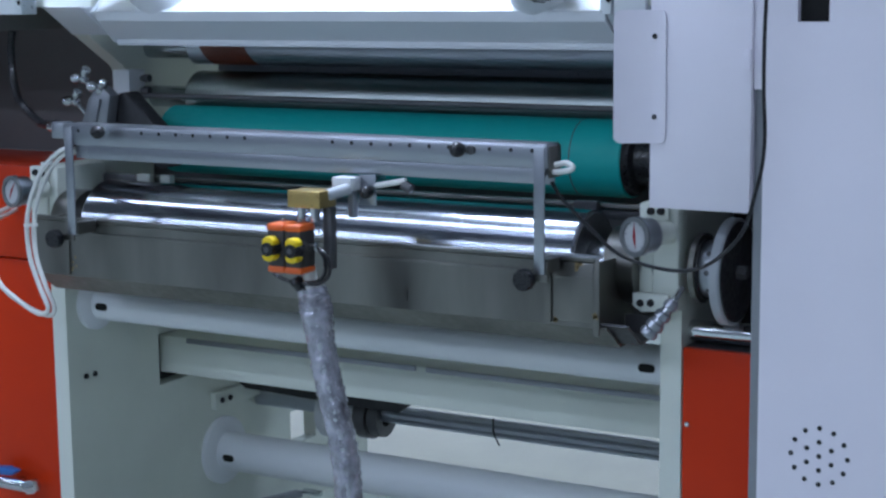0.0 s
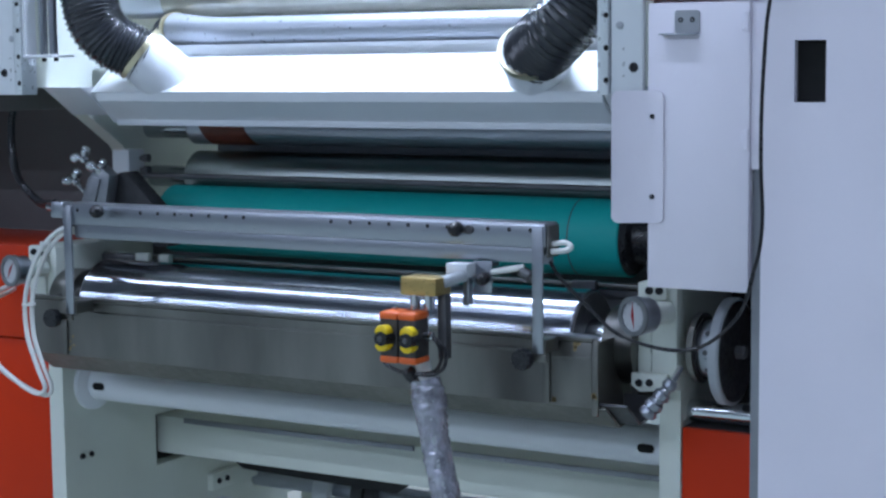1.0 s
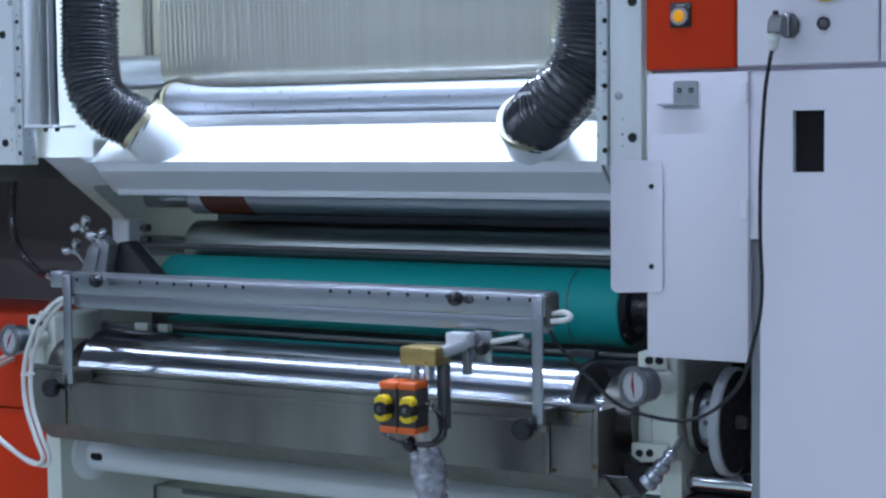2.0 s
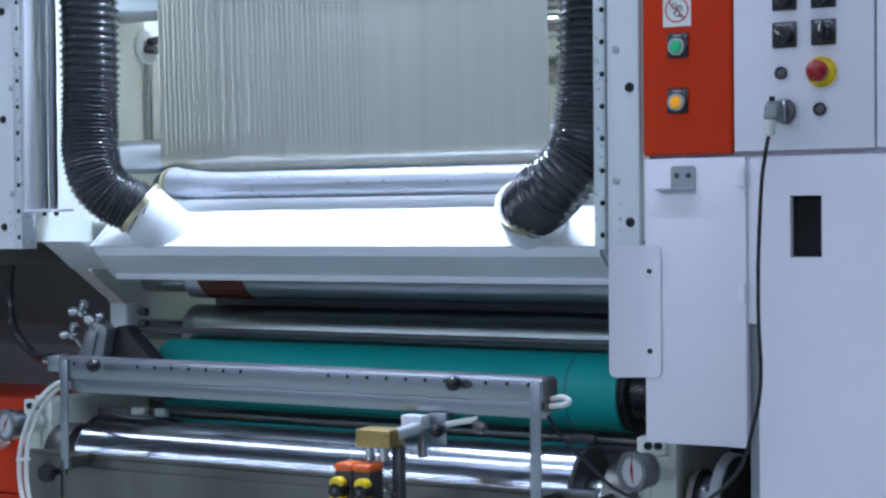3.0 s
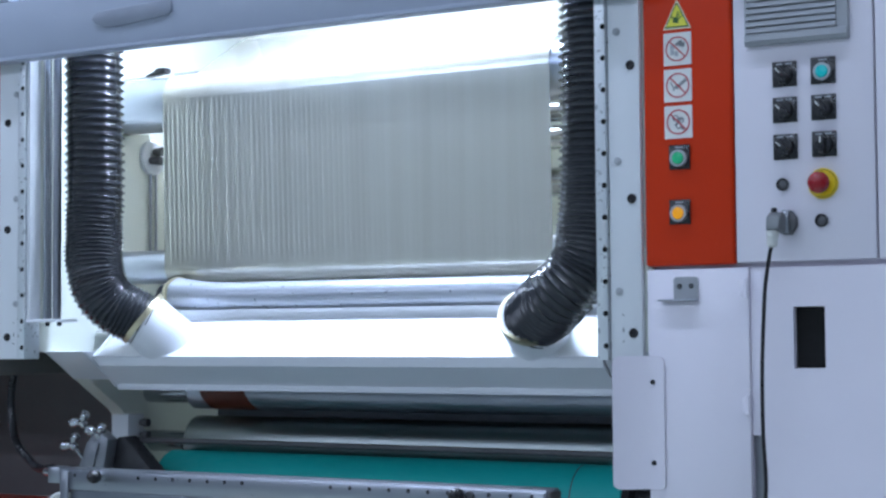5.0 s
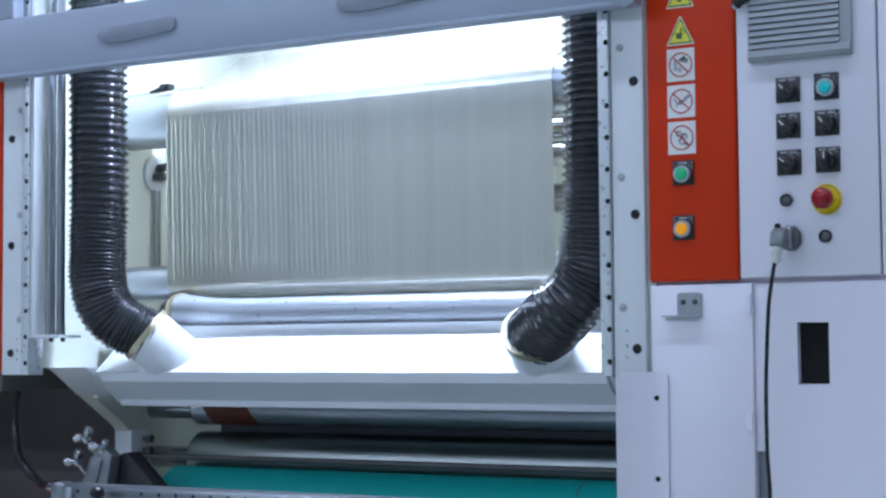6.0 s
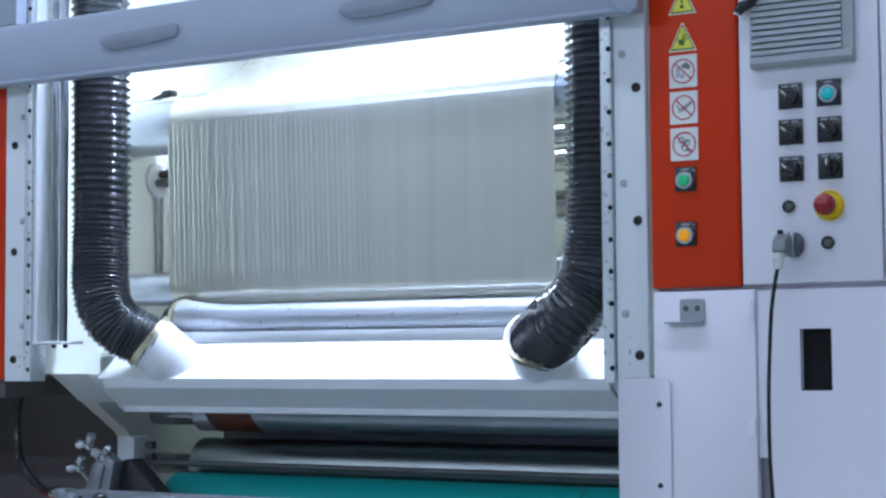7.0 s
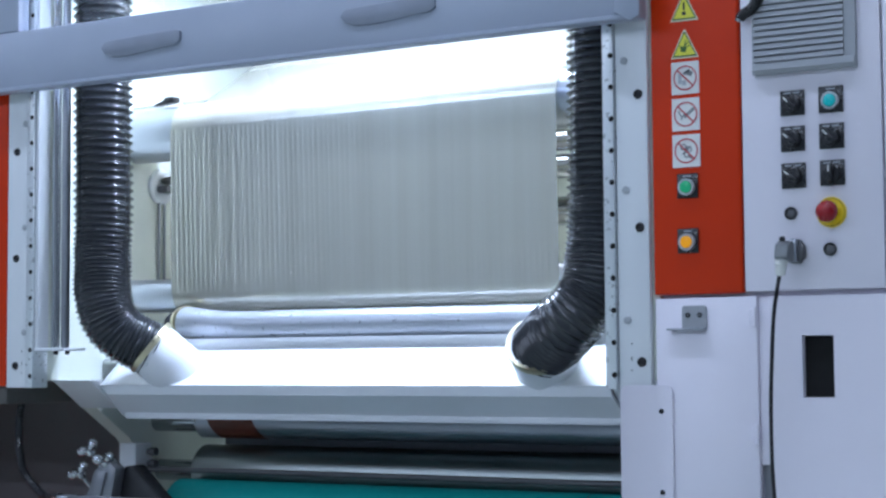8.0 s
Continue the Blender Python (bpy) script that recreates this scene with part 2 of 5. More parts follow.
# ---- the hall ----
HX0, HX1, HY0, HY1, HTOP = -11.0, 5.0, -11.0, 5.0, 4.9
solid("floor", box(HX0 - 0.2, HX1 + 0.2, HY0 - 0.2, HY1 + 0.2, FLOOR - 0.2, FLOOR), FLOORMAT, "grey-green epoxy factory floor", "floor", kind="structure")
solid("ceiling", box(HX0 - 0.2, HX1 + 0.2, HY0 - 0.2, HY1 + 0.2, HTOP, HTOP + 0.2), HALLWALL, "plain pale factory hall ceiling", "ceiling", kind="structure")
solid("wall_north", box(HX0 - 0.2, HX1 + 0.2, HY1, HY1 + 0.2, FLOOR, HTOP), HALLWALL, "plain painted hall wall", "wall", kind="structure")
solid("wall_south", box(HX0 - 0.2, HX1 + 0.2, HY0 - 0.2, HY0, FLOOR, HTOP), HALLWALL, "plain painted hall wall", "wall", kind="structure")
solid("wall_west", box(HX0 - 0.2, HX0, HY0, HY1, FLOOR, HTOP), HALLWALL, "plain painted hall wall", "wall", kind="structure")
solid("wall_east", box(HX1, HX1 + 0.2, HY0, HY1, FLOOR, HTOP), HALLWALL, "plain painted hall wall", "wall", kind="structure")


def ceiling_light(x, y, length):
    t = thing("ceiling_light", (x, y, 4.74), "long white fluorescent batten on the hall ceiling", "ceiling light", "hall ceiling lights")
    h = length / 2
    part("housing", prism([(y - 0.1, 4.9), (y - 0.06, 4.79), (y + 0.06, 4.79), (y + 0.1, 4.9)], "x", x - h - 0.05, x + h + 0.05), WHITE, t)
    part("tube", rod((x - h, y, 4.765), (x + h, y, 4.765), 0.018, 0.004), LAMP, t, "glowing cool white tube")
    return t


for hx, hy, hl, hw in HALL:
    ceiling_light(hx, hy, hl)

# ---- machine frame: side plates, columns, cross members ----
LX, RX = -0.868, 0.868
PL = 0.049
frame_thing = thing("laminating_machine", (0, 0.6, FLOOR), "cream-white painted steel frame of a laminating machine", "machine")


def plate_with_holes(x0, x1):
    """The side plate in y, z: cut back between the coating unit and the upper section, with a beam slot and an access hole."""
    return prism([(0.155, FLOOR), (0.62, FLOOR), (0.62, 0.30), (0.535, 0.30), (0.535, 0.45), (0.70, 0.45), (0.70, 0.30), (0.6205, 0.30), (0.6205, FLOOR),
                  (1.25, FLOOR), (1.25, -0.045), (1.185, -0.045), (1.185, 0.07), (1.33, 0.07), (1.33, -0.045), (1.2505, -0.045), (1.2505, FLOOR),
                  (1.65, FLOOR), (1.65, 2.75), (0.0, 2.75), (0.0, 1.405), (0.160, 1.405), (0.172, 1.402), (0.425, 1.240),
                  (0.438, 1.226), (0.442, 1.205), (0.442, 1.0), (0.43, 0.985), (0.155, 0.985)], "x", x0, x1)


part("side_plate", plate_with_holes(LX - PL, LX), CREAM, frame_thing)
part("side_plate", plate_with_holes(RX, RX + PL), CREAM, frame_thing)


def bolt_x(x, y, z, r, face, parent, depth=0.006):
    """A socket screw on a plate that faces +x (face=1) or -x."""
    part("bolt", turned((x - face * 0.004, y, z), (x + face * depth, y, z), [(0, r), (depth * 0.7 + 0.004, r), (depth + 0.004, r * 0.8), (depth + 0.0042, r * 0.5), (depth, r * 0.45)], 14), BOLT, parent)


def bolt_y(x, y, z, r, parent, depth=0.006, material=None):
    part("bolt", turned((x, y + 0.003, z), (x, y - depth, z), [(0, r), (depth * 0.7, r), (depth + 0.003, r * 0.85), (depth + 0.0032, r * 0.5), (depth, r * 0.45)], 14), material or BOLT, parent)


# the two upper columns with their hole strips
def column(side):
    t = thing("front_column", (side * 0.85, 0.02, 1.392), "white front column with bolts and a drilled slide strip", "column", "front columns")
    x0, x1 = (0.829, 0.900) if side > 0 else (-0.900, -0.829)
    part("post", box(x0, x1, -0.018, -0.0005, 1.388, 2.70, 0.003), WHITE, t)
    sx = (0.802, 0.826) if side > 0 else (-0.826, -0.802)
    strip = part("slide_strip", box(*sx, -0.026, 0.03, 1.388, 2.70, 0.002), STRIP, t, "bright drilled metal strip")
    for k in range(19):
        hx, hz = 0.822 if side > 0 else -0.810, 1.418 + 0.0665 * k
        part("hole", turned((hx, -0.0255, hz), (hx, -0.0265, hz), [(0, 0.0060), (0.0010, 0.0060)], 14), RECESS, strip)
    for z in (1.444, 1.721, 1.998, 2.275, 2.552):
        bolt_y(0.880 if side > 0 else -0.868, -0.018, z, 0.0105, t, 0.004)
    for z in (1.53, 1.80, 2.07):
        part("cap_screw", turned((0.850 if side > 0 else -0.838, -0.016, z), (0.850 if side > 0 else -0.838, -0.022, z), [(0, 0.008), (0.005, 0.008), (0.006, 0.006)], 14), GREYPL, t)
    for z in (1.427, 1.4485, 1.453, 1.4815):
        bolt_y(0.858 if side > 0 else -0.846, -0.018, z, 0.0022, t, 0.0005, RECESS)
    return t


column(-1)
column(1)

# cross tubes and beams
slot_y = thing("upper_cross_tube", (0, 0.27, 0.545), "white round cross tube with slotted ends under the tray", "cross tube")
part("tube", rod((LX, 0.272, 0.592), (RX, 0.272, 0.592), 0.046, 0.0, 40), WHITE, slot_y)
for s in (-1, 1):
    part("weld_collar", turned((s * RX, 0.272, 0.592), (s * (RX - 0.03), 0.272, 0.592), [(0, 0.075), (0.012, 0.075), (0.02, 0.06), (0.026, 0.048)], 36), WHITE, slot_y)
    part("slot", prism(stadium(s * 0.805, 0.592, 0.042, 0.02), "y", 0.2245, 0.2285, 0.001), RECESS, slot_y, "dark oblong slot")

beam = thing("box_beam", (0, 0.6, 0.342), "white square box beam through the side plates", "beam")
part("beam_body", box(LX - 0.02, RX, 0.56, 0.68, 0.333, 0.445, 0.006), CREAM, beam)
part("top_rail", box(-0.778, -0.003, 0.5515, 0.5597, 0.431, 0.445, 0.001), PANELGREY, beam, "grey strip along the beam's upper edge")
part("top_rail", box(0.030, RX, 0.5515, 0.5597, 0.431, 0.445, 0.001), PANELGREY, beam)

low = thing("lower_cross_tube", (0, 0.82, 0.0), "white round lower cross tube with a flange and slots", "cross tube")
part("tube", rod((LX, 0.82, 0.035), (RX, 0.82, 0.035), 0.06, 0.0, 40), WHITE, low)
for s in (-1, 1):
    part("flange", turned((s * RX, 0.82, 0.035), (s * (RX - 0.03), 0.82, 0.035), [(0, 0.105), (0.014, 0.105), (0.02, 0.098), (0.024, 0.066)], 40), WHITE, low)
part("slot", prism(stadium(-0.80, 0.03, 0.042, 0.022), "y", 0.758, 0.7625, 0.001), RECESS, low, "dark oblong slot")

# rear shaft with bearings
shaft = thing("splined_shaft", (0, 1.0, 0.13), "grooved chrome shaft with bearing rings behind the beam", "shaft")
part("bar", rod((LX, 1.02, 0.161), (RX, 1.02, 0.161), 0.027, 0, 20), SATIN, shaft)
for dz in (-0.016, 0.004, 0.02):
    part("groove_rail", rod((-0.40, 0.992, 0.165 + dz), (RX, 0.992, 0.165 + dz), 0.006, 0, 8), SATIN, shaft)
part("bearing_ring", ring((-0.60, 1.02, 0.15), (-0.545, 1.02, 0.15), 0.085, 0.055, 36), WHITE, shaft)
part("bearing_ring", ring((-0.47, 1.02, 0.15), (-0.43, 1.02, 0.15), 0.072, 0.04, 36), DARKSTEEL, shaft)
part("bearing_ring", ring((-0.425, 1.02, 0.15), (-0.39, 1.02, 0.15), 0.062, 0.03, 36), DARKSTEEL, shaft)
part("cable_tie", sweep([(0.0, 0.985, 0.20), (0.0, 0.985, 0.16), (0.02, 0.985, 0.12)], 0.003, 12, 6), BLACK, shaft)
solid("guard_plate", prism([(-0.83, 0.245), (-0.80, 0.255), (-0.22, 0.262), (-0.20, 0.25), (-0.25, 0.215), (-0.80, 0.228)], "y", 0.86, 0.875), RUBBER, "black rubber guard plate below the beam", "guard plate")

# ---- rollers ----


def roller(name, x0, x1, y, z, r, material, label, end=None, journal=0.03, seg=72, chamfer=0.003):
    t = thing(name, (0, y, z), label, "roller")
    part("shell", rod((x0, y, z), (x1, y, z), r, chamfer, seg), material, t)
    for s, xe in ((-1, x0), (1, x1)):
        if end:
            part("end_plate", turned((xe, y, z), (xe + s * 0.004, y, z), [(0, r - 0.004), (0.004, r - 0.006), (0.0042, r * 0.5), (0.002, r * 0.45)], 48), end, t)
        part("journal", rod((xe, y, z), (s * RX, y, z), journal, 0.002, 28), ROLLSTEEL, t)
    return t


green_roller = roller("green_rubber_roller", -0.686, 0.683, 0.432, 1.041, 0.092, GREEN, "teal-green rubber-covered roller above the tray", RUBBER, 0.045)
part("end_hub", turned((0.685, 0.432, 1.041), (0.866, 0.432, 1.041), [(0, 0.084), (0.012, 0.078), (0.020, 0.060), (0.05, 0.058), (0.052, 0.063), (0.066, 0.063), (0.068, 0.058), (0.176, 0.058)], 48), BLACK, green_roller, "black stepped end hub")
part("cover_seam", ring((0.553, 0.432, 1.041), (0.556, 0.432, 1.041), 0.0926, 0.088, 72), DARKSTEEL, green_roller, "dark seam line round the rubber")
chrome_roller = roller("chrome_roller", -0.703, 0.703, 0.160, 0.838, 0.116, ROLLCHROME, "polished chrome coating roller lying in the tray", DARKSTEEL, 0.05)
steel_roller = roller("steel_roller", -0.70, 0.80, 0.56, 1.146, 0.075, DARKROLL, "dark polished steel roller against the green roller", DARKSTEEL, 0.03)
upper_roller = roller("steel_roller", -0.70, 0.80, 0.545, 1.285, 0.045, SATIN, "ground steel guide roller under the hood", DARKSTEEL, 0.03)
top_guide = roller("guide_roller", -0.862, 0.862, 0.438, 2.086, 0.075, PALEROLL, "upper guide roller carrying the film", None, 0.025)
low_guide = roller("guide_roller", -0.862, 0.862, 0.416, 1.634, 0.046, PALEROLL, "lower guide roller carrying the film", None, 0.025)
suction = thing("suction_pipe", (0, 0.322, 1.508), "pale grey suction pipe along the back of the hood", "pipe")
SUCTION = mat("suction_pipe_paint", (0.42, 0.445, 0.49), 0.36, 0.45, vary=0.05, scale=5, bump=0.02, grain=60)
part("pipe", rod((-0.46, 0.322, 1.545), (RX, 0.322, 1.545), 0.0365, 0.002, 48), SUCTION, suction)
part("boot", sweep([(-0.592, 0.336, 1.556), (-0.54, 0.325, 1.552), (-0.48, 0.322, 1.547), (-0.40, 0.322, 1.545)], lambda i, a: 0.0425 - 0.0055 * i / 39, 40, 36), SUCTION, suction, "white tapered boot")

# ---- film web over the guide rollers ----


def film_spans():
    """The web's three spans as (y, z) paths: down to the upper roller and over it, the upright front, and the return under the lower roller."""
    yc, zt, zb, rt, rb, yb = 0.438, 2.086, 1.634, 0.0780, 0.0480, 0.416
    top = [(1.03, 2.46), (0.75, 2.325)] + [(yc + rt * math.cos(radians(65 + 7.1875 * k)), zt + rt * math.sin(radians(65 + 7.1875 * k))) for k in range(17)]
    front = [(yc - rt + (yb - rb - yc + rt) * k / 20, zt + (zb - zt) * k / 20) for k in range(21)]
    back = [(yb + rb * math.cos(radians(180 + 8 * k)), zb + rb * math.sin(radians(180 + 8 * k))) for k in range(13)] + [(0.73, 1.612), (1.05, 1.645)]
    return top, front, back


def film_sheet(path, pleated):
    """A sheet along a path with fine lengthwise wrinkles, strongest towards one edge and low down on the other."""
    bm = bmesh.new()
    nx = 1020 if pleated else 300
    rng = random.Random(7)
    waves = [(rng.uniform(40, 150), rng.uniform(0, 6.28), rng.uniform(0.3, 1)) for _ in range(7)]
    rows = []
    for j, (y, z) in enumerate(path):
        ease = min(1, j / 2, (len(path) - 1 - j) / 2) if pleated else 0
        row = []
        for i in range(nx + 1):
            u = i / nx
            x = -0.670 + 1.175 * u
            w = sum(a * math.sin(f * x * 2.2 + p + 0.6 * math.sin(z * 3 + p)) for f, p, a in waves) / 4
            pleat = (0.5 + 0.5 * math.cos(2 * math.pi * (x + 0.012 * z) / 0.0160 + 0.6 * w)) ** 2
            low_end = max(0, 1 - (z - 1.60) / 0.15)
            amp = 0.00125 * max(0, 1 - u / 0.62) ** 0.7 * (1 + 0.7 * w) + 0.00008 + 0.0015 * low_end * u
            row.append(bm.verts.new((x, y - ease * (amp * pleat + 0.0005 * (1 - u) ** 3 * w), z)))
        rows.append(row)
    for a, b in zip(rows, rows[1:]):
        for i in range(nx):
            bm.faces.new((a[i], a[i + 1], b[i + 1], b[i]))
    return bm


film = thing("film_web", (0, 0.438, 1.553), "silvery beige plastic film web with lengthwise wrinkles over guide rollers", "film web")
top_path, front_path, back_path = film_spans()
part("top_span", film_sheet(top_path, False), FILM, film, smooth=180)
front_span = part("front_span", film_sheet(front_path, True), FILM, film, "wrinkled upright span of the film", smooth=180)
part("return_span", film_sheet(back_path, False), FILM, film, smooth=180)

# ---- fume hood with two duct hoses ----
def spigot_axis(s):
    """The axis into the hood and the clamp's centre, for the spigot on side s."""
    if s < 0:
        return Vector((0.60, 0.49, -0.63)).normalized(), Vector((-0.577, 0.175, 1.487))
    return Vector((-0.30, 0.74, -0.60)).normalized(), Vector((0.562, 0.150, 1.480))


hood = thing("fume_hood", (0, 0.3, 1.31), "white sheet-metal fume hood between the side plates", "fume hood")
part("top_panel", prism([(0.163, 1.392), (0.170, 1.386), (0.294, 1.479), (0.289, 1.486)], "x", -0.728, 0.728), WHITE, hood)
part("front_panel", prism([(0.163, 1.390), (0.172, 1.388), (0.179, 1.372), (0.252, 1.322), (0.252, 1.308), (0.243, 1.308), (0.243, 1.318), (0.170, 1.368)], "x", -0.726, 0.726), WHITE, hood)
# Unseen sheet, added to keep the lamp's light off the rollers below.
part("light_stop", box(-0.862, 0.862, 0.311, 0.80, 1.455, 1.460, 0.001), WHITE, hood)
part("lower_lip", box(-0.722, 0.722, 0.240, 0.262, 1.303, 1.3075, 0.001), WHITE, hood)
part("back_strip", box(-0.715, 0.715, 0.295, 0.301, 1.479, 1.512, 0.001), WHITE, hood)
part("back_panel", box(-0.722, 0.722, 0.303, 0.309, 1.304, 1.500, 0.001), WHITE, hood)
for s in (-1, 1):
    part("end_bracket", prism([(0.160, 1.392), (0.286, 1.492), (0.308, 1.492), (0.308, 1.31), (0.250, 1.31)], "x", s * 0.729, s * 0.741), WHITE, hood)
    part("support_arm", prism([(0.12, 1.405), (0.20, 1.405), (0.30, 1.33), (0.23, 1.33)], "x", s * 0.741, s * RX), WHITE, hood)
    n, c = spigot_axis(s)
    into = [tuple(c - n * 0.010), tuple(c + n * 0.018)] + ([(-0.548, 0.200, 1.452), (-0.532, 0.226, 1.428), (-0.524, 0.242, 1.402)] if s < 0 else [(0.551, 0.196, 1.450), (0.543, 0.224, 1.428), (0.539, 0.240, 1.402)])
    part("spigot", sweep(into, lambda i, a: 0.0715 + 0.0015 * min(1, i / 14), 30, 40), WHITE, hood, "white duct elbow")


def duct_hose(s):
    t = thing("duct_hose", (s * 0.697, 0.12, 1.6), "black corrugated flexible extraction hose with a brass clamp", "duct hose", "extraction hoses")
    n, c = spigot_axis(s)
    if s < 0:
        pts = [(-0.704, 0.125, 2.68), (-0.703, 0.122, 2.2), (-0.692, 0.115, 1.85), (-0.686, 0.105, 1.70), (-0.672, 0.098, 1.60), (-0.640, 0.118, 1.532), tuple(c + n * 0.012)]
    else:
        pts = [(0.738, 0.125, 2.68), (0.735, 0.122, 2.2), (0.733, 0.118, 1.85), (0.730, 0.108, 1.70), (0.716, 0.095, 1.60), (0.658, 0.088, 1.528), tuple(c + n * 0.012)]
    rng = random.Random(3 + s)
    jitter = [rng.uniform(-0.0006, 0.0006) for _ in range(1200)]

    # ribs stand wide apart where the hose hangs straight and crowd together in the bend
    turns, total = [], 0.0
    for i in range(1386):
        z = i / 1.5
        f = max(0.0, min(1.0, (z - 600) / 90))
        wide = 15.2 if s < 0 else 12.2
        total += 1 / (1.5 * (wide - (wide - 8.2) * f))
        turns.append((total, f))

    def radius(i, a):
        count, f = turns[i]
        rib = (0.0092 - 0.0034 * f) * (1 - abs(2 * (count % 1) - 1)) ** 2.4
        n_ = int(count)
        bend = max(0.0, f * 3 - 2)
        crush = (0.0006 + 0.0006 * f) * math.sin(a * 5 + n_ * 2.1) * math.sin(n_ * 1.3 + a * 2)
        crush += 0.0020 * bend * noise.noise((math.cos(a) * 8, math.sin(a) * 8, count * 0.8))
        end = min(1.0, (1385 - i) / 90)
        return 0.0665 + 0.0030 * end + rib + crush + jitter[n_]
    part("hose_wall", sweep(pts, radius, 1386, 48), DUCT, t)
    part("clamp", ring(c - n * 0.012, c + n * 0.003, 0.0775, 0.070, 48), BAND, t, "pale brass band clamp")
    if s < 0:
        part("clamp_screw", rod(c - n * 0.004 + Vector((s * 0.02, -0.068, -0.02)), c - n * 0.004 + Vector((s * 0.045, -0.068, -0.02)), 0.006, 0.001, 12), BRASS, t)
    return t


duct_hose(-1)
duct_hose(1)

# ---- machine lamp behind the hatch ----
# The second batten is made up to go with the rear fill light.
for ly, lz, lt, lx in ((0.342, 2.60, 2.751, 0.62), (0.70, 2.18, 2.215, 0.867)):
    ml = thing("machine_lamp", (0, ly, lz), "slim white work lamp inside the upper machine", "lamp", "machine lamps")
    part("housing", prism([(ly - 0.05, lt), (ly - 0.035, lz + 0.01), (ly + 0.035, lz + 0.01), (ly + 0.05, lt)], "x", -lx, lx), WHITE, ml)
    part("tube", rod((-lx + 0.08, ly, lz), (lx - 0.14, ly, lz), 0.009, 0.002, 16), MACHLAMP, ml, "glowing lamp tube")

# ---- hatch: framed guard window pushed up ----
hatch = thing("guard_hatch", (0, -0.055, 2.145), "blue-grey framed guard hatch with a clear window, raised", "guard hatch")
part("bottom_rail", box(-0.96, 0.91, -0.075, -0.035, 2.146, 2.300, 0.006), HATCH, hatch)
part("stile", box(-0.96, -0.812, -0.075, -0.035, 2.300, 2.80, 0.005), HATCH, hatch)
part("stile", box(0.83, 0.91, -0.075, -0.035, 2.300, 2.80, 0.005), HATCH, hatch)
for hx in (-0.405, 0.305):
    grip = [(-0.118, 0.010), (-0.106, 0.017), (0.116, 0.024), (0.125, 0.018), (0.125, -0.004), (0.112, -0.013), (0.030, -0.020), (-0.030, -0.025), (-0.082, -0.024), (-0.112, -0.013), (-0.124, 0.000)]
    part("pull_handle", prism([(hx + a, 2.225 + b) for a, b in grip], "y", -0.082, -0.0745, 0.003), HANDLE, hatch, "dark grey moulded pull handle")

# ---- control cabinet ----
cab = thing("control_cabinet", (1.15, 0.3, FLOOR), "white control cabinet with a red strip, switches and an emergency stop", "control cabinet")
part("body", box(0.910, 1.70, 0.012, 0.60, 1.0, 2.9), CABINET, cab)
part("lower_body", box(1.160, 1.70, 0.012, 0.60, FLOOR, 1.0), CABINET, cab)
part("red_panel", box(0.9065, 1.0985, -0.012, 0.010, 1.580, 2.9, 0.006, seg=3), RED, cab, "glossy red-orange panel with a rounded edge")
part("switch_panel", box(1.1025, 1.384, -0.012, 0.010, 1.583, 2.9, 0.003), CABINET, cab, "white switch panel")
part("side_panel", box(1.388, 1.70, -0.012, 0.010, 1.583, 2.9, 0.003), CABINET, cab)
lower_door = part("lower_door", panel_with_holes(1.152, 1.70, FLOOR + 0.03, 1.571, -0.012, 0.010, [(1.217, 1.280, 1.373, 1.494)]), CABINET, cab, "tall white door with a recessed pull")
part("recess_cup", box(1.218, 1.279, 0.006, 0.0116, 1.374, 1.493), RECESS, lower_door, "recessed pull, its depth painted near black")
cover = part("cover_box", box(0.909, 1.126, -0.012, 0.010, 0.992, 1.573, 0.003), CABINET, cab, "white cover box")
part("hinge_strip", box(1.1265, 1.1505, -0.004, 0.011, 1.240, 1.571, 0.002), CABINET, cab)
part("gap_strip", box(1.126, 1.156, 0.0115, 0.03, FLOOR, 1.24), PANELGREY, cab, "grey metal strip in the gap")

# red guards beside the plates
rg = thing("red_guard", (1.04, 0.165, FLOOR), "red-orange painted lower guard panel with a bright screw", "guard panel")
part("sheet", box(0.919, 1.158, 0.158, 0.175, FLOOR, 0.665, 0.004), RED, rg)
bolt_y(0.932, 0.158, 0.495, 0.006, rg, 0.006, CHROME)
lg = thing("red_guard", (-1.3, 0.16, FLOOR), "red-orange painted side guard with a panel seam", "guard panel")
part("lower_panel", box(-1.75, -0.920, 0.160, 0.50, FLOOR, 0.716, 0.004), RED, lg)
part("upper_panel", box(-1.75, -0.940, 0.152, 0.50, 0.722, 0.978, 0.004), RED, lg)
ug = thing("upper_side_housing", (-1.3, 0.2, 1.37), "red-orange upper side housing beside the column", "housing")
part("front_panel", box(-1.75, -0.904, -0.016, 0.003, 1.392, 2.8, 0.004), RED, ug)
part("under_tray", box(-1.75, -0.919, 0.004, 0.45, 1.345, 1.402, 0.003), UNDERSHADE, ug)
dsp = thing("dark_side_panel", (-1.3, 0.51, 0.978), "dark grey recessed side panel with a return edge", "panel")
part("sheet", box(-1.75, -0.919, 0.50, 0.52, 0.9785, 1.344), DARKWALL, dsp)
part("return_edge", box(-1.75, -1.735, 0.30, 0.4995, 0.9785, 1.344), DARKWALL, dsp)
solid("side_enclosure", box(-1.77, -1.752, 0.0, 0.6, FLOOR, 2.8), DARKWALL, "dark grey end panel of the side housing", "panel")

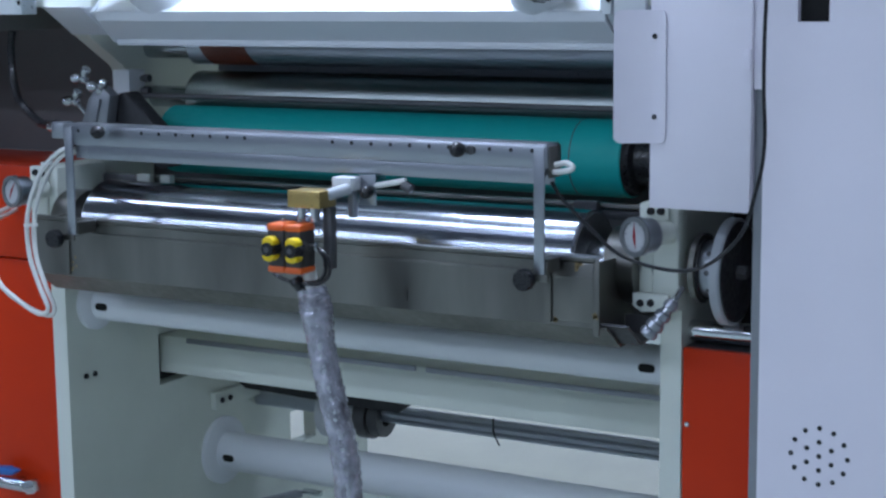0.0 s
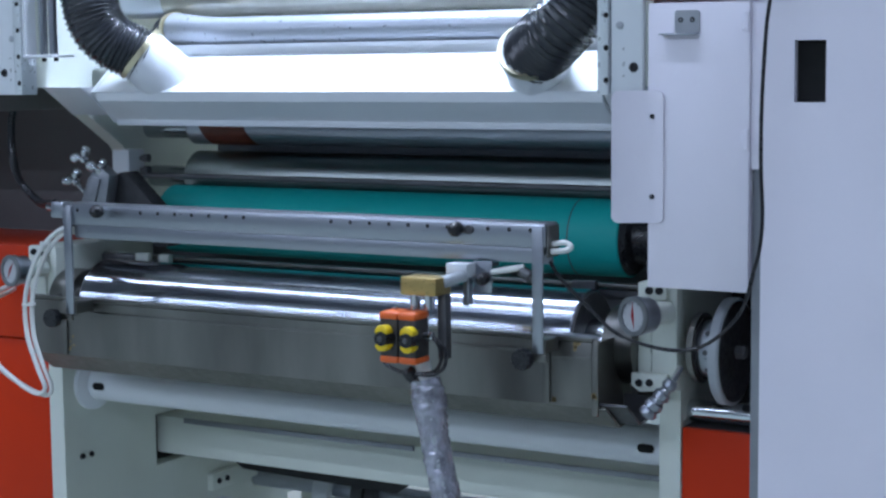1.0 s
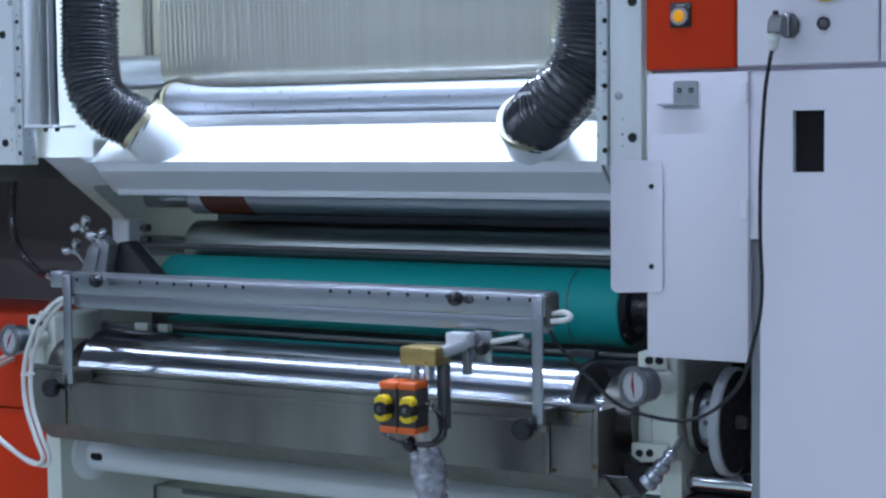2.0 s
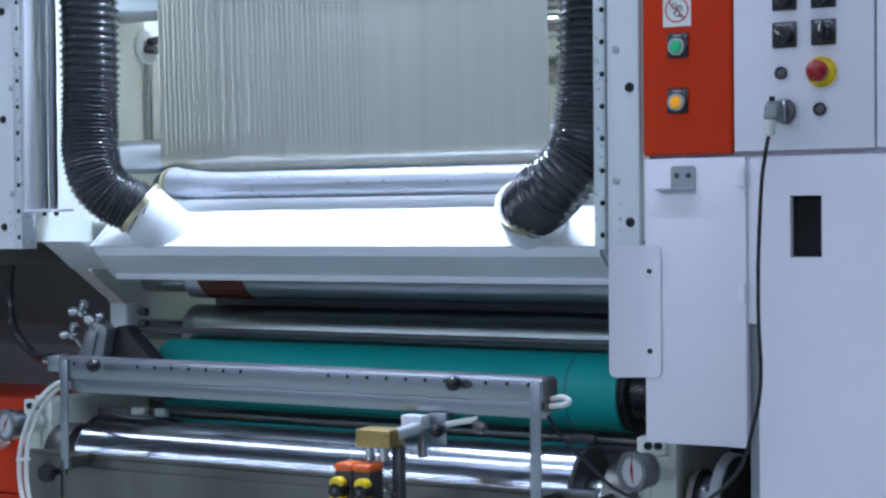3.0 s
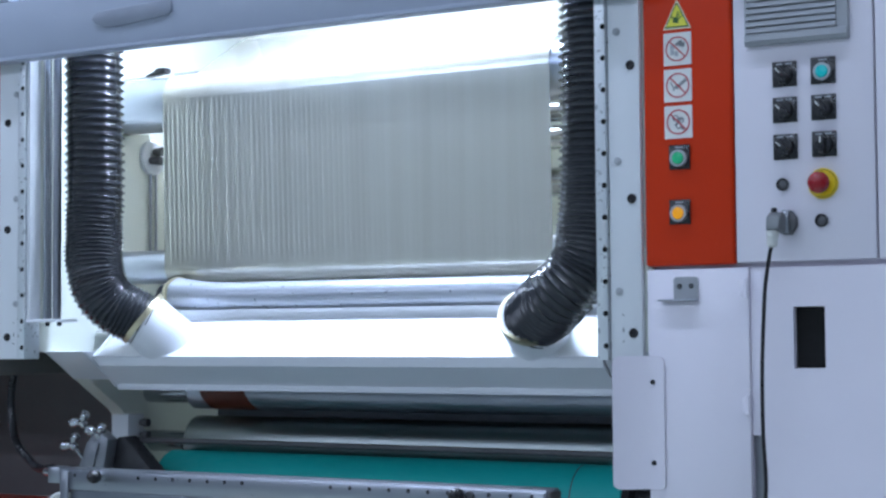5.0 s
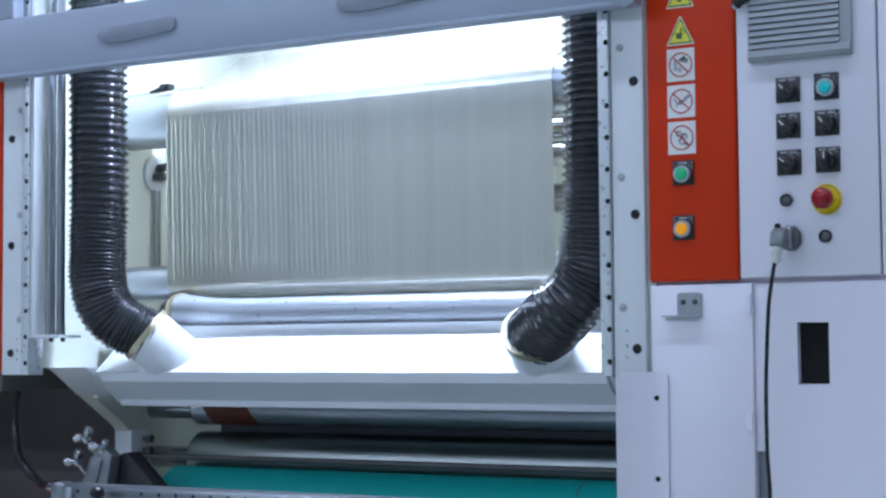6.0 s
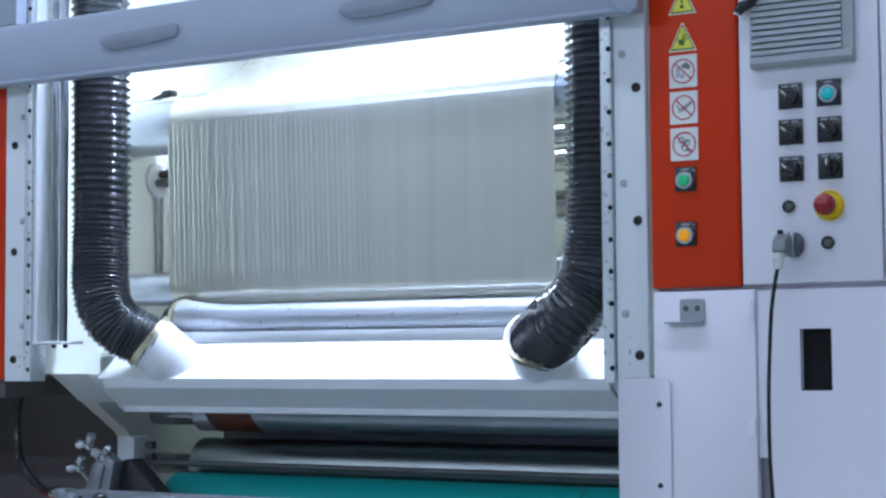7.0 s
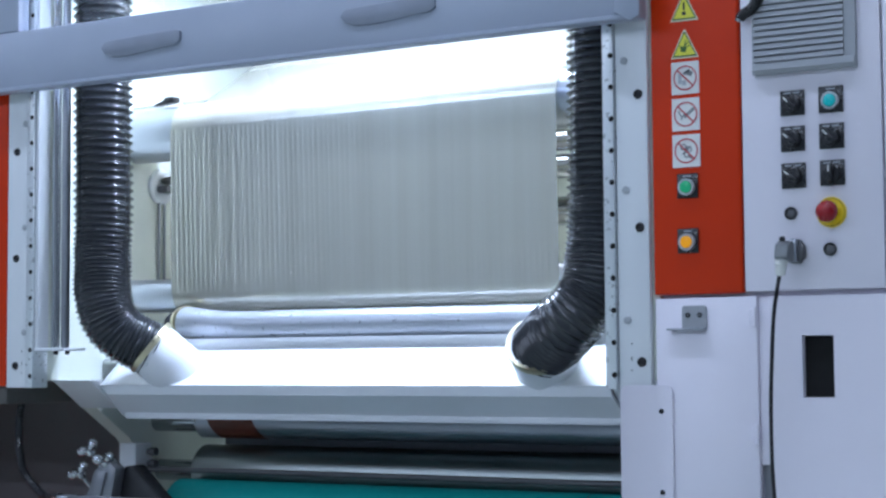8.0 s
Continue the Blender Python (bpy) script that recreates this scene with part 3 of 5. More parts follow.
# ---- coating tray ----
tray = thing("coating_tray", (0, 0.05, 0.675), "stained stainless-steel coating tray under the chrome roller", "tray")
part("front_wall", prism([(-0.024, 0.728), (-0.024, 0.866), (-0.034, 0.872), (-0.034, 0.878), (-0.014, 0.878), (-0.020, 0.866), (-0.020, 0.728)], "x", -0.795, 0.795), STEEL, tray)
part("bottom", prism([(-0.024, 0.728), (0.05, 0.675), (0.26, 0.690), (0.33, 0.80), (0.33, 0.86), (0.326, 0.86), (0.326, 0.802), (0.257, 0.694), (0.052, 0.680), (-0.020, 0.731)], "x", -0.80, 0.82), DULL, tray)
for s in (-1, 1):
    part("end_wall", prism([(-0.020, 0.735), (0.05, 0.682), (0.20, 0.690), (0.17, 0.735), (0.125, 0.79), (0.110, 0.866), (-0.020, 0.866)], "x", s * 0.79, s * 0.794), STEEL, tray)
    part("seam_strip", box(s * 0.682 - 0.006, s * 0.682 + 0.006, -0.029, -0.0235, 0.732, 0.87, 0.001), STEEL, tray)

# ---- traverse bar over the tray ----
bar = thing("traverse_bar", (0.05, -0.07, 0.885), "brushed aluminium drilled traverse bar on two legs", "traverse bar")
part("rail", box(-0.613, 0.718, -0.10, -0.035, 1.072, 1.121, 0.004), BRUSHED, bar)
part("lower_flange", box(-0.578, 0.690, -0.094, -0.09, 1.040, 1.071, 0.001), BRUSHED, bar)
for lx in (-0.592, 0.702):
    part("leg", box(lx - 0.013, lx + 0.012, -0.105, -0.0998, 0.850, 1.118, 0.0015), BRUSHED, bar)
    part("foot_bracket", box(lx - 0.016, lx + 0.015, -0.0975, -0.0345, 0.850, 0.879, 0.002), STEEL, bar)


# ---- fittings on the control cabinet ----


def selector(x, z, turn):
    t = thing("selector_switch", (x, -0.012, z), "black square rotary selector switch with a white pointer", "switch", "selector switches")
    part("plate", prism([(x - 0.0245, z - 0.025), (x + 0.0245, z - 0.025), (x + 0.0245, z + 0.025), (x - 0.0245, z + 0.025)], "y", -0.0165, -0.0121, 0.0012), BLACK, t)
    part("collar", turned((x, -0.0165, z - 0.002), (x, -0.028, z - 0.002), [(0, 0.0185), (0.008, 0.0175), (0.010, 0.015)], 28), BLACK, t)
    grip = box(-0.0055, 0.0055, -0.042, -0.026, -0.016, 0.016, 0.003)
    bmesh.ops.rotate(grip, verts=grip.verts[:], cent=(0, 0, 0), matrix=Matrix.Rotation(radians(turn), 3, "Y"))
    bmesh.ops.translate(grip, verts=grip.verts[:], vec=(x, 0, z - 0.002))
    part("grip", grip, BLACK, t)
    mark = box(-0.0012, 0.0012, -0.0427, -0.0415, 0.002, 0.0145)
    bmesh.ops.rotate(mark, verts=mark.verts[:], cent=(0, 0, 0), matrix=Matrix.Rotation(radians(turn), 3, "Y"))
    bmesh.ops.translate(mark, verts=mark.verts[:], vec=(x, 0, z - 0.002))
    part("pointer", mark, WHITEPL, t, "white pointer line")
    for dx in (-0.009, 0.010):
        part("legend", box(x + dx - 0.008, x + dx + 0.006, -0.0169, -0.0163, z + 0.0185, z + 0.0215), GREYPL, t, "small pale legend bar")
    return t


for sx, sz, turn in ((1.2085, 1.952, -42), (1.208, 1.881, -48), (1.208, 1.808, -50), (1.286, 1.881, -40), (1.286, 1.809, 0)):
    selector(sx, sz, turn)


def push_button(x, z, w, h, lens, label, r=0.0125):
    t = thing("push_button", (x, -0.012, z), label, "push button", "push buttons")
    part("plate", prism([(x - w / 2, z - h / 2), (x + w / 2, z - h / 2), (x + w / 2, z + h / 2), (x - w / 2, z + h / 2)], "y", -0.0165, -0.0121, 0.001), BLACK, t)
    zc = z - 0.003
    part("bezel", ring((x, -0.0165, zc), (x, -0.026, zc), r + 0.0048, r + 0.0005, 32), GREYPL, t)
    part("lens", turned((x, -0.0165, zc), (x, -0.03, zc), [(0, r), (0.010, r), (0.0122, r * 0.85), (0.0128, r * 0.4)], 28), lens, t)
    part("legend", box(x - 0.009, x + 0.009, -0.0169, -0.0163, z + h / 2 - 0.0065, z + h / 2 - 0.004), GREYPL, t, "small pale legend bar")
    return t


TEAL = mat("teal_lens", (0.0, 0.36, 0.38), 0.3, bump=0.02, glow=(0.0, 0.55, 0.58, 0.12))
GREENLENS = mat("green_lens", (0.02, 0.36, 0.16), 0.25, bump=0.02, glow=(0.02, 0.55, 0.25, 0.12))
AMBER = mat("amber_lens", (0.75, 0.30, 0.01), 0.25, bump=0.02, glow=(0.9, 0.38, 0.01, 0.30))
ESTOP = mat("red_mushroom_plastic", (0.30, 0.005, 0.010), 0.22, vary=0.05, bump=0.02)
push_button(1.286, 1.953, 0.049, 0.052, TEAL, "square black push button with a lit teal lens", 0.0125)
push_button(0.985, 1.801, 0.045, 0.050, GREENLENS, "push button with a green lens on a black plate")
push_button(0.984, 1.689, 0.045, 0.050, AMBER, "push button with an amber lens on a black plate")

es = thing("emergency_stop", (1.282, -0.012, 1.732), "red mushroom emergency stop on a yellow disc", "emergency stop")
part("disc", turned((1.282, -0.0121, 1.732), (1.282, -0.0165, 1.732), [(0, 0.030), (0.0035, 0.030), (0.0044, 0.0292)], 44), YELLOW, es)
part("disc_print", ring((1.282, -0.0164, 1.732), (1.282, -0.0168, 1.732), 0.0272, 0.0262, 44), BLACK, es)
part("collar", rod((1.282, -0.0165, 1.732), (1.282, -0.030, 1.732), 0.014, 0.001, 28), YELLOW, es)
part("mushroom", turned((1.282, -0.028, 1.732), (1.282, -0.055, 1.732), [(0, 0.013), (0.006, 0.019), (0.013, 0.0212), (0.022, 0.0205), (0.028, 0.0165), (0.032, 0.009), (0.033, 0.002)], 40), ESTOP, es)
for kx, kz, kr in ((1.201, 1.734, 0.0125), (1.278, 1.660, 0.0128)):
    kb = thing("round_plug", (kx, -0.012, kz), "small round black button in the switch panel", "button", "round black buttons")
    part("bezel", ring((kx, -0.0121, kz), (kx, -0.018, kz), kr, kr * 0.72, 28), BLACK, kb)
    part("cap", turned((kx, -0.0121, kz), (kx, -0.0165, kz), [(0, kr * 0.72), (0.0035, kr * 0.70), (0.0044, kr * 0.5)], 24), DARKSTEEL, kb)

plug = thing("cable_plug", (1.212, -0.012, 1.658), "grey industrial plug with a white cable gland", "plug")
part("socket_base", prism([(1.212 + 0.020 * math.cos(a), 1.658 + 0.026 * math.sin(a)) for a in [math.pi / 4 * k + math.pi / 8 for k in range(8)]], "y", -0.030, -0.0121, 0.003), DARKSTEEL, plug)
part("latch", box(1.207, 1.219, -0.046, -0.027, 1.637, 1.682, 0.003), BRUSHED, plug, "metal latch")
part("plug_body", prism([(-0.028, 1.640), (-0.028, 1.674), (-0.060, 1.678), (-0.080, 1.668), (-0.086, 1.642), (-0.060, 1.634)], "x", 1.188, 1.216, 0.004), PLUGGREY, plug)
part("pin", rod((1.196, -0.055, 1.676), (1.196, -0.055, 1.686), 0.006, 0.002, 14), BLACK, plug)
part("gland", turned((1.199, -0.070, 1.642), (1.195, -0.070, 1.606), [(0, 0.0125), (0.012, 0.0125), (0.014, 0.011), (0.030, 0.010), (0.034, 0.006)], 20), WHITEPL, plug, "white cable gland")
cable = thing("black_cable", (1.172, -0.07, 0.88), "black cable hanging from the plug to the traverse bar", "cable")
part("cable_run", sweep([(1.195, -0.070, 1.612), (1.190, -0.070, 1.59), (1.180, -0.068, 1.53), (1.174, -0.066, 1.45), (1.170, -0.065, 1.36), (1.170, -0.065, 1.25), (1.174, -0.065, 1.16), (1.170, -0.064, 1.10), (1.158, -0.063, 1.048), (1.128, -0.061, 0.958),
                         (1.060, -0.06, 0.892), (0.982, -0.06, 0.873), (0.87, -0.06, 0.895), (0.793, -0.06, 0.953), (0.735, -0.06, 1.005), (0.708, -0.058, 1.040)], 0.0040, 170, 10), BLACK, cable)


def sign_plate(z, kind):
    t = thing("warning_sign", (0.983, -0.012, z), {"tri": "yellow triangular warning sticker with a green border", "ban": "white square prohibition sticker with a red slashed ring"}[kind], "sign", "safety stickers")
    x, y = 0.983, -0.0124

    def tri(s, dz=0.0):
        return [(x - s, z - s * 0.92 + dz), (x + s, z - s * 0.92 + dz), (x + s * 0.06, z + s + dz), (x - s * 0.06, z + s + dz)]
    if kind == "tri":
        part("backing", prism(tri(0.0305), "y", y - 0.0006, -0.0121), mat("sticker_cream", (0.75, 0.72, 0.50), 0.5, bump=0), t)
        part("border", prism(tri(0.0268, -0.0006), "y", y - 0.0010, y - 0.0005), mat("sticker_green", (0.05, 0.13, 0.03), 0.5, bump=0), t)
        part("field", prism(tri(0.0228, -0.0012), "y", y - 0.0014, y - 0.0009), mat("sticker_yellow", (0.72, 0.68, 0.06), 0.5, bump=0), t)
        if z < 2.13:
            for fx, fz, hw, hh, turn in ((-0.002, -0.010, 0.006, 0.0055, 10), (0.004, 0.0, 0.0010, 0.007, 35), (0.001, 0.001, 0.0010, 0.008, 15), (0.008, -0.004, 0.0010, 0.006, 60), (-0.009, -0.005, 0.0010, 0.005, -40)):
                g = box(-hw, hw, y - 0.0018, y - 0.0013, -hh, hh)
                bmesh.ops.rotate(g, verts=g.verts[:], cent=(0, 0, 0), matrix=Matrix.Rotation(radians(turn), 3, "Y"))
                bmesh.ops.translate(g, verts=g.verts[:], vec=(x + fx, 0, z + fz))
                part("pictogram", g, bpy.data.materials["sticker_green"], t)
            return t
        part("pictogram", box(x - 0.002, x + 0.002, y - 0.0018, y - 0.0013, z - 0.006, z + 0.010, bm=box(x - 0.004, x + 0.004, y - 0.0018, y - 0.0013, z - 0.016, z - 0.009)), BLACK, t)
    else:
        part("backing", box(x - 0.030, x + 0.030, y - 0.0008, -0.0121, z - 0.0335, z + 0.0335), WHITEPL, t)
        shapes = {2.023: [(-0.011, 0.004, 0.004, 0.005, 0), (-0.011, -0.007, 0.004, 0.005, 0), (-0.002, -0.010, 0.004, 0.005, 0), (0.009, 0.009, 0.007, 0.005, 20), (0.003, 0.012, 0.008, 0.003, -30)],
                  1.948: [(0.006, 0.004, 0.014, 0.0014, -38), (0.008, 0.001, 0.014, 0.0014, -38), (-0.006, -0.004, 0.0012, 0.008, 35), (-0.012, 0.001, 0.0012, 0.007, -30)],
                  1.873: [(0.0, 0.0, 0.010, 0.0016, -40), (0.008, -0.013, 0.006, 0.002, 30)]}[z]
        for px, pz, hw, hh, turn in shapes:
            g = box(-hw, hw, y - 0.0012, y - 0.0007, -hh, hh)
            bmesh.ops.rotate(g, verts=g.verts[:], cent=(0, 0, 0), matrix=Matrix.Rotation(radians(turn), 3, "Y"))
            bmesh.ops.translate(g, verts=g.verts[:], vec=(x + px, 0, z + pz))
            part("pictogram", g, GREYPL if px < 0.0 and z > 2 else PLUGGREY, t)
        if z < 1.9:
            for gx, gz in ((-0.006, 0.008), (0.006, 0.003), (0.001, -0.008)):
                part("pictogram", ring((x + gx, y - 0.0007, z + gz), (x + gx, y - 0.0012, z + gz), 0.0068, 0.0042, 12), PLUGGREY, t)
        part("ring", ring((x, y - 0.0007, z), (x, y - 0.0016, z), 0.0255, 0.0228, 44), mat("sticker_red", (0.50, 0.03, 0.05), 0.5, bump=0), t)
        sl = box(-0.023, 0.023, y - 0.0018, y - 0.0013, -0.0014, 0.0014)
        bmesh.ops.rotate(sl, verts=sl.verts[:], cent=(0, 0, 0), matrix=Matrix.Rotation(radians(45), 3, "Y"))
        bmesh.ops.translate(sl, verts=sl.verts[:], vec=(x, 0, z))
        part("slash", sl, bpy.data.materials["sticker_red"], t)
    return t


for z in (2.092, 2.169):
    sign_plate(z, "tri")
for z in (1.873, 1.948, 2.023):
    sign_plate(z, "ban")

vent = thing("vent_grille", (1.235, -0.012, 2.012), "grey slatted plastic vent grille", "vent")
part("rim", panel_with_holes(1.132, 1.340, 2.012, 2.262, -0.026, -0.0121, [(1.136, 1.318, 2.036, 2.250)]), VENTGREY, vent)
part("backing", box(1.136, 1.318, -0.019, -0.0122, 2.036, 2.250), GREYPL, vent)
part("lower_edge", prism([(-0.026, 2.0125), (-0.026, 2.034), (-0.031, 2.032), (-0.033, 2.020), (-0.029, 2.012)], "x", 1.133, 1.339), VENTGREY, vent)
for k in range(17):
    z = 2.037 + 0.0128 * k
    part("slat", prism([(-0.0300, z), (-0.0280, z + 0.0092), (-0.020, z + 0.0106), (-0.020, z + 0.0006)], "x", 1.1365, 1.3175), VENTGREY, vent)
lev = thing("gas_spring_lever", (1.13, -0.03, 2.12), "black lever end with a bright tip beside the hatch", "lever")
part("grip", sweep([(1.108, -0.03, 2.128), (1.118, -0.03, 2.138), (1.140, -0.032, 2.152), (1.160, -0.034, 2.20), (1.19, -0.034, 2.32)], 0.011, 24, 14), BLACK, lev)
part("tip", turned((1.108, -0.03, 2.130), (1.100, -0.03, 2.118), [(0, 0.008), (0.008, 0.007), (0.010, 0.004)], 14), CHROME, lev)
part("pivot", rod((1.12, -0.03, 2.14), (1.12, -0.011, 2.14), 0.007, 0.001, 14), DARKSTEEL, lev)

spk = thing("speaker_holes", (1.281, -0.012, 0.45), "round cluster of drilled vent holes in the door", "vent holes")
for n, r in ((1, 0.0), (6, 0.029), (12, 0.058)):
    for k in range(n):
        a = 2 * math.pi * k / n + math.pi / 2
        part("hole", turned((1.281 + r * math.cos(a), -0.0118, 0.511 + r * math.sin(a)), (1.281 + r * math.cos(a), -0.0124, 0.511 + r * math.sin(a)), [(0, 0.0052), (0.0006, 0.0052)], 14), BLACK, spk)

hb = thing("angle_bracket", (0.99, -0.012, 1.51), "small pale angle bracket with two holes", "bracket")
part("back_leaf", prism([(0.969, 1.512), (1.021, 1.512), (1.021, 1.553), (1.016, 1.557), (0.974, 1.557), (0.969, 1.553)], "y", -0.017, -0.0121), VENTGREY, hb)
part("shelf_leaf", box(0.940, 1.021, -0.032, -0.0121, 1.508, 1.5115, 0.0008), BRUSHED, hb)
for bx in (0.982, 1.007):
    bolt_y(bx, -0.017, 1.538, 0.0056, hb, 0.002, BLACK)
for hz in (1.532, 1.300):
    hi = thing("hinge", (1.112, -0.014, hz), "small white barrel hinge on the cover box", "hinge", "cover hinges")
    part("barrel", rod((1.123, -0.016, hz - 0.02), (1.123, -0.016, hz + 0.02), 0.0048, 0.001, 14), CABINET, hi)
    part("leaf", box(1.110, 1.123, -0.0145, -0.0121, hz - 0.016, hz + 0.016, 0.0005), CABINET, hi)
sg = thing("splash_guard", (0.88, -0.03, 1.125), "white bent sheet-metal guard screwed to the cover box", "guard")
gp = [(0.945, -0.0165), (0.945, -0.0145), (0.907, -0.0145), (0.847, -0.0520), (0.847, -0.0545), (0.908, -0.0165)]
gb = prism(gp, "z", 1.126, 1.397)
sharp = [e for e in gb.edges if abs(e.verts[0].co.x - e.verts[1].co.x) < 1e-5 and abs(e.verts[0].co.z - e.verts[1].co.z) < 1e-5 and abs(e.verts[0].co.x - 0.90) > 0.02]
bmesh.ops.bevel(gb, geom=[e for e in sharp if e.verts[0].co.x < 0.86 or e.verts[0].co.x > 0.94], offset=0.014, segments=5, profile=0.5, affect="EDGES")
part("sheet", gb, CABINET, sg)
for z in (1.180, 1.344):
    bolt_y(0.921, -0.0165, z, 0.0055, sg, 0.003)

# ---- right bearing, gauge, wheel ----


def bearing_block(s):
    t = thing("bearing_block", (s * 0.90, 0.1, 0.72), "white bearing block with black cap screws on the side plate", "bearing block", "bearing blocks")
    part("block", box(s * 0.870, s * 0.928, 0.105, 0.1545, 0.752, 0.984, 0.003), CREAM, t)
    part("inner_block", box(s * 0.835, s * 0.8675, 0.110, 0.30, 0.752, 0.984, 0.003), CREAM, t)
    part("top_cap", box(s * 0.857, s * 0.909, 0.092, 0.1045, 0.952, 0.988, 0.002), CREAM, t)
    part("bottom_cap", prism([(s * 0.830, 0.790), (s * 0.912, 0.790), (s * 0.912, 0.756), (s * 0.85, 0.750), (s * 0.830, 0.762)], "y", 0.088, 0.1045, 0.001), CREAM, t)
    for bx, bz in ((0.870, 0.970), (0.893, 0.971), (0.848, 0.769), (0.872, 0.771)):
        bolt_y(s * bx, 0.090, bz, 0.0088, t, 0.006)
    part("seal_ring", ring((s * 0.765, 0.160, 0.838), (s * 0.8345, 0.160, 0.838), 0.085, 0.05, 40), STEEL, t)
    return t


bearing_block(1)
bearing_block(-1)


def gauge(x, z, needle, lean):
    t = thing("pressure_gauge", (x, 0.0, z), "round chrome pressure gauge with a white dial and red needle", "gauge", "pressure gauges")
    n = Vector((lean, -1, 0.02)).normalized()
    c = Vector((x, 0.0, z))
    part("case", turned(c - n * 0.049, c, [(0, 0.028), (0.006, 0.037), (0.034, 0.038), (0.036, 0.0415), (0.046, 0.0415), (0.049, 0.039)], 48), BRUSHED, t)
    part("bezel", ring(c - n * 0.002, c + n * 0.005, 0.0418, 0.0318, 48), PLUGGREY, t)
    part("dial", turned(c, c + n * 0.0012, [(0, 0.0335), (0.0012, 0.0335)], 44), mat("dial_card", (0.46, 0.47, 0.48), 0.4, bump=0), t, "white dial")
    u = Vector((math.cos(radians(needle)), 0, math.sin(radians(needle))))
    u = (u - n * u.dot(n)).normalized()
    v = n.cross(u)
    nb = bmesh.new()
    o = c + n * 0.0022
    top = [nb.verts.new(p) for p in (o + u * 0.030, o + v * 0.0065, o - u * 0.026, o - v * 0.0015)]
    low_ = [nb.verts.new(q.co - n * 0.0008) for q in top]
    nb.faces.new(top)
    nb.faces.new(low_[::-1])
    for k in range(4):
        nb.faces.new((top[k], low_[k], low_[(k + 1) % 4], top[(k + 1) % 4]))
    part("needle", nb, ESTOP, t, "red needle")
    ticks = None
    for k in range(11):
        a = radians(-45 + 27 * k)
        d = (Vector((math.cos(a), 0, math.sin(a)))).normalized()
        d = (d - n * d.dot(n)).normalized()
        ticks = rod(c + d * 0.026 + n * 0.0014, c + d * 0.030 + n * 0.0014, 0.0007, 0, 6, bm=ticks)
    tagged(part("scale_marks", ticks, BLACK, t), kind="stuff")
    part("stem", rod(c - n * 0.047, c - n * 0.106, 0.024, 0.004, 24), CREAM, t)
    return t


gauge(0.874, 0.927, 96, -0.38)
gauge(-0.890, 0.930, 60, -0.22)

wheel = thing("drive_disc", (0.99, 0.175, 0.72), "grey-rimmed black drive disc with a steel hub", "disc")
part("flange_ring", ring((0.9520, 0.17, 0.842), (0.9650, 0.17, 0.842), 0.076, 0.04, 44), STEEL, wheel)
part("gap_ring", ring((0.9660, 0.17, 0.842), (0.9700, 0.17, 0.842), 0.067, 0.04, 44), RUBBER, wheel)
part("hub", turned((0.9700, 0.17, 0.842), (1.0140, 0.17, 0.842), [(0, 0.060), (0.004, 0.062), (0.036, 0.062), (0.044, 0.058)], 44), BRUSHED, wheel)
for k in range(5):
    a = radians(100 + 40 * k)
    hc = Vector((0.9900, 0.17 + 0.0615 * math.cos(a), 0.842 + 0.0615 * math.sin(a)))
    d = Vector((0, math.cos(a), math.sin(a)))
    part("set_screw", rod(hc - d * 0.002, hc + d * 0.0012, 0.006, 0.0005, 14), DARKSTEEL, wheel)
part("rim", turned((1.0120, 0.175, 0.838), (1.0360, 0.175, 0.838), [(0, 0.108), (0.002, 0.116), (0.020, 0.116), (0.024, 0.113)], 64), GREYPL, wheel, "matt grey rim")
part("face", turned((1.0355, 0.175, 0.838), (1.0420, 0.175, 0.838), [(0, 0.109), (0.003, 0.108), (0.0035, 0.05), (0.001, 0.045), (0.001, 0.02)], 56), RUBBER, wheel, "black recessed face")
part("nut", turned((1.0320, 0.175, 0.838), (1.0620, 0.175, 0.838), [(0, 0.016), (0.022, 0.016), (0.026, 0.012)], 6), DARKSTEEL, wheel)
solid("chrome_cross_bar", rod((0.918, 0.21, 0.695), (1.159, 0.21, 0.695), 0.0235, 0.002, 32), CHROME, "bright chrome cross bar above the red guard", "bar")
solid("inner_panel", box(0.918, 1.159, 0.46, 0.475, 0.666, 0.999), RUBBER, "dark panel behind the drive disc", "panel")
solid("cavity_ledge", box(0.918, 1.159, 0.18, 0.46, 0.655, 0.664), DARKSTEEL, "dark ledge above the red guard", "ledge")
clamp = thing("clamp_lever", (0.94, 0.02, 0.72), "polished steel clamp handle with a ribbed grip", "lever")
part("grip", turned((0.958, 0.012, 0.796), (0.905, -0.006, 0.722), [(0, 0.010), (0.008, 0.015), (0.018, 0.015), (0.021, 0.011), (0.030, 0.012), (0.034, 0.017), (0.046, 0.018), (0.049, 0.014), (0.056, 0.015), (0.060, 0.019), (0.072, 0.020), (0.076, 0.016), (0.084, 0.020), (0.092, 0.019), (0.096, 0.013)], 20), BRUSHED, clamp)
part("stud", rod((0.955, 0.012, 0.793), (0.955, 0.06, 0.815), 0.007, 0.001, 14), CHROME, clamp)

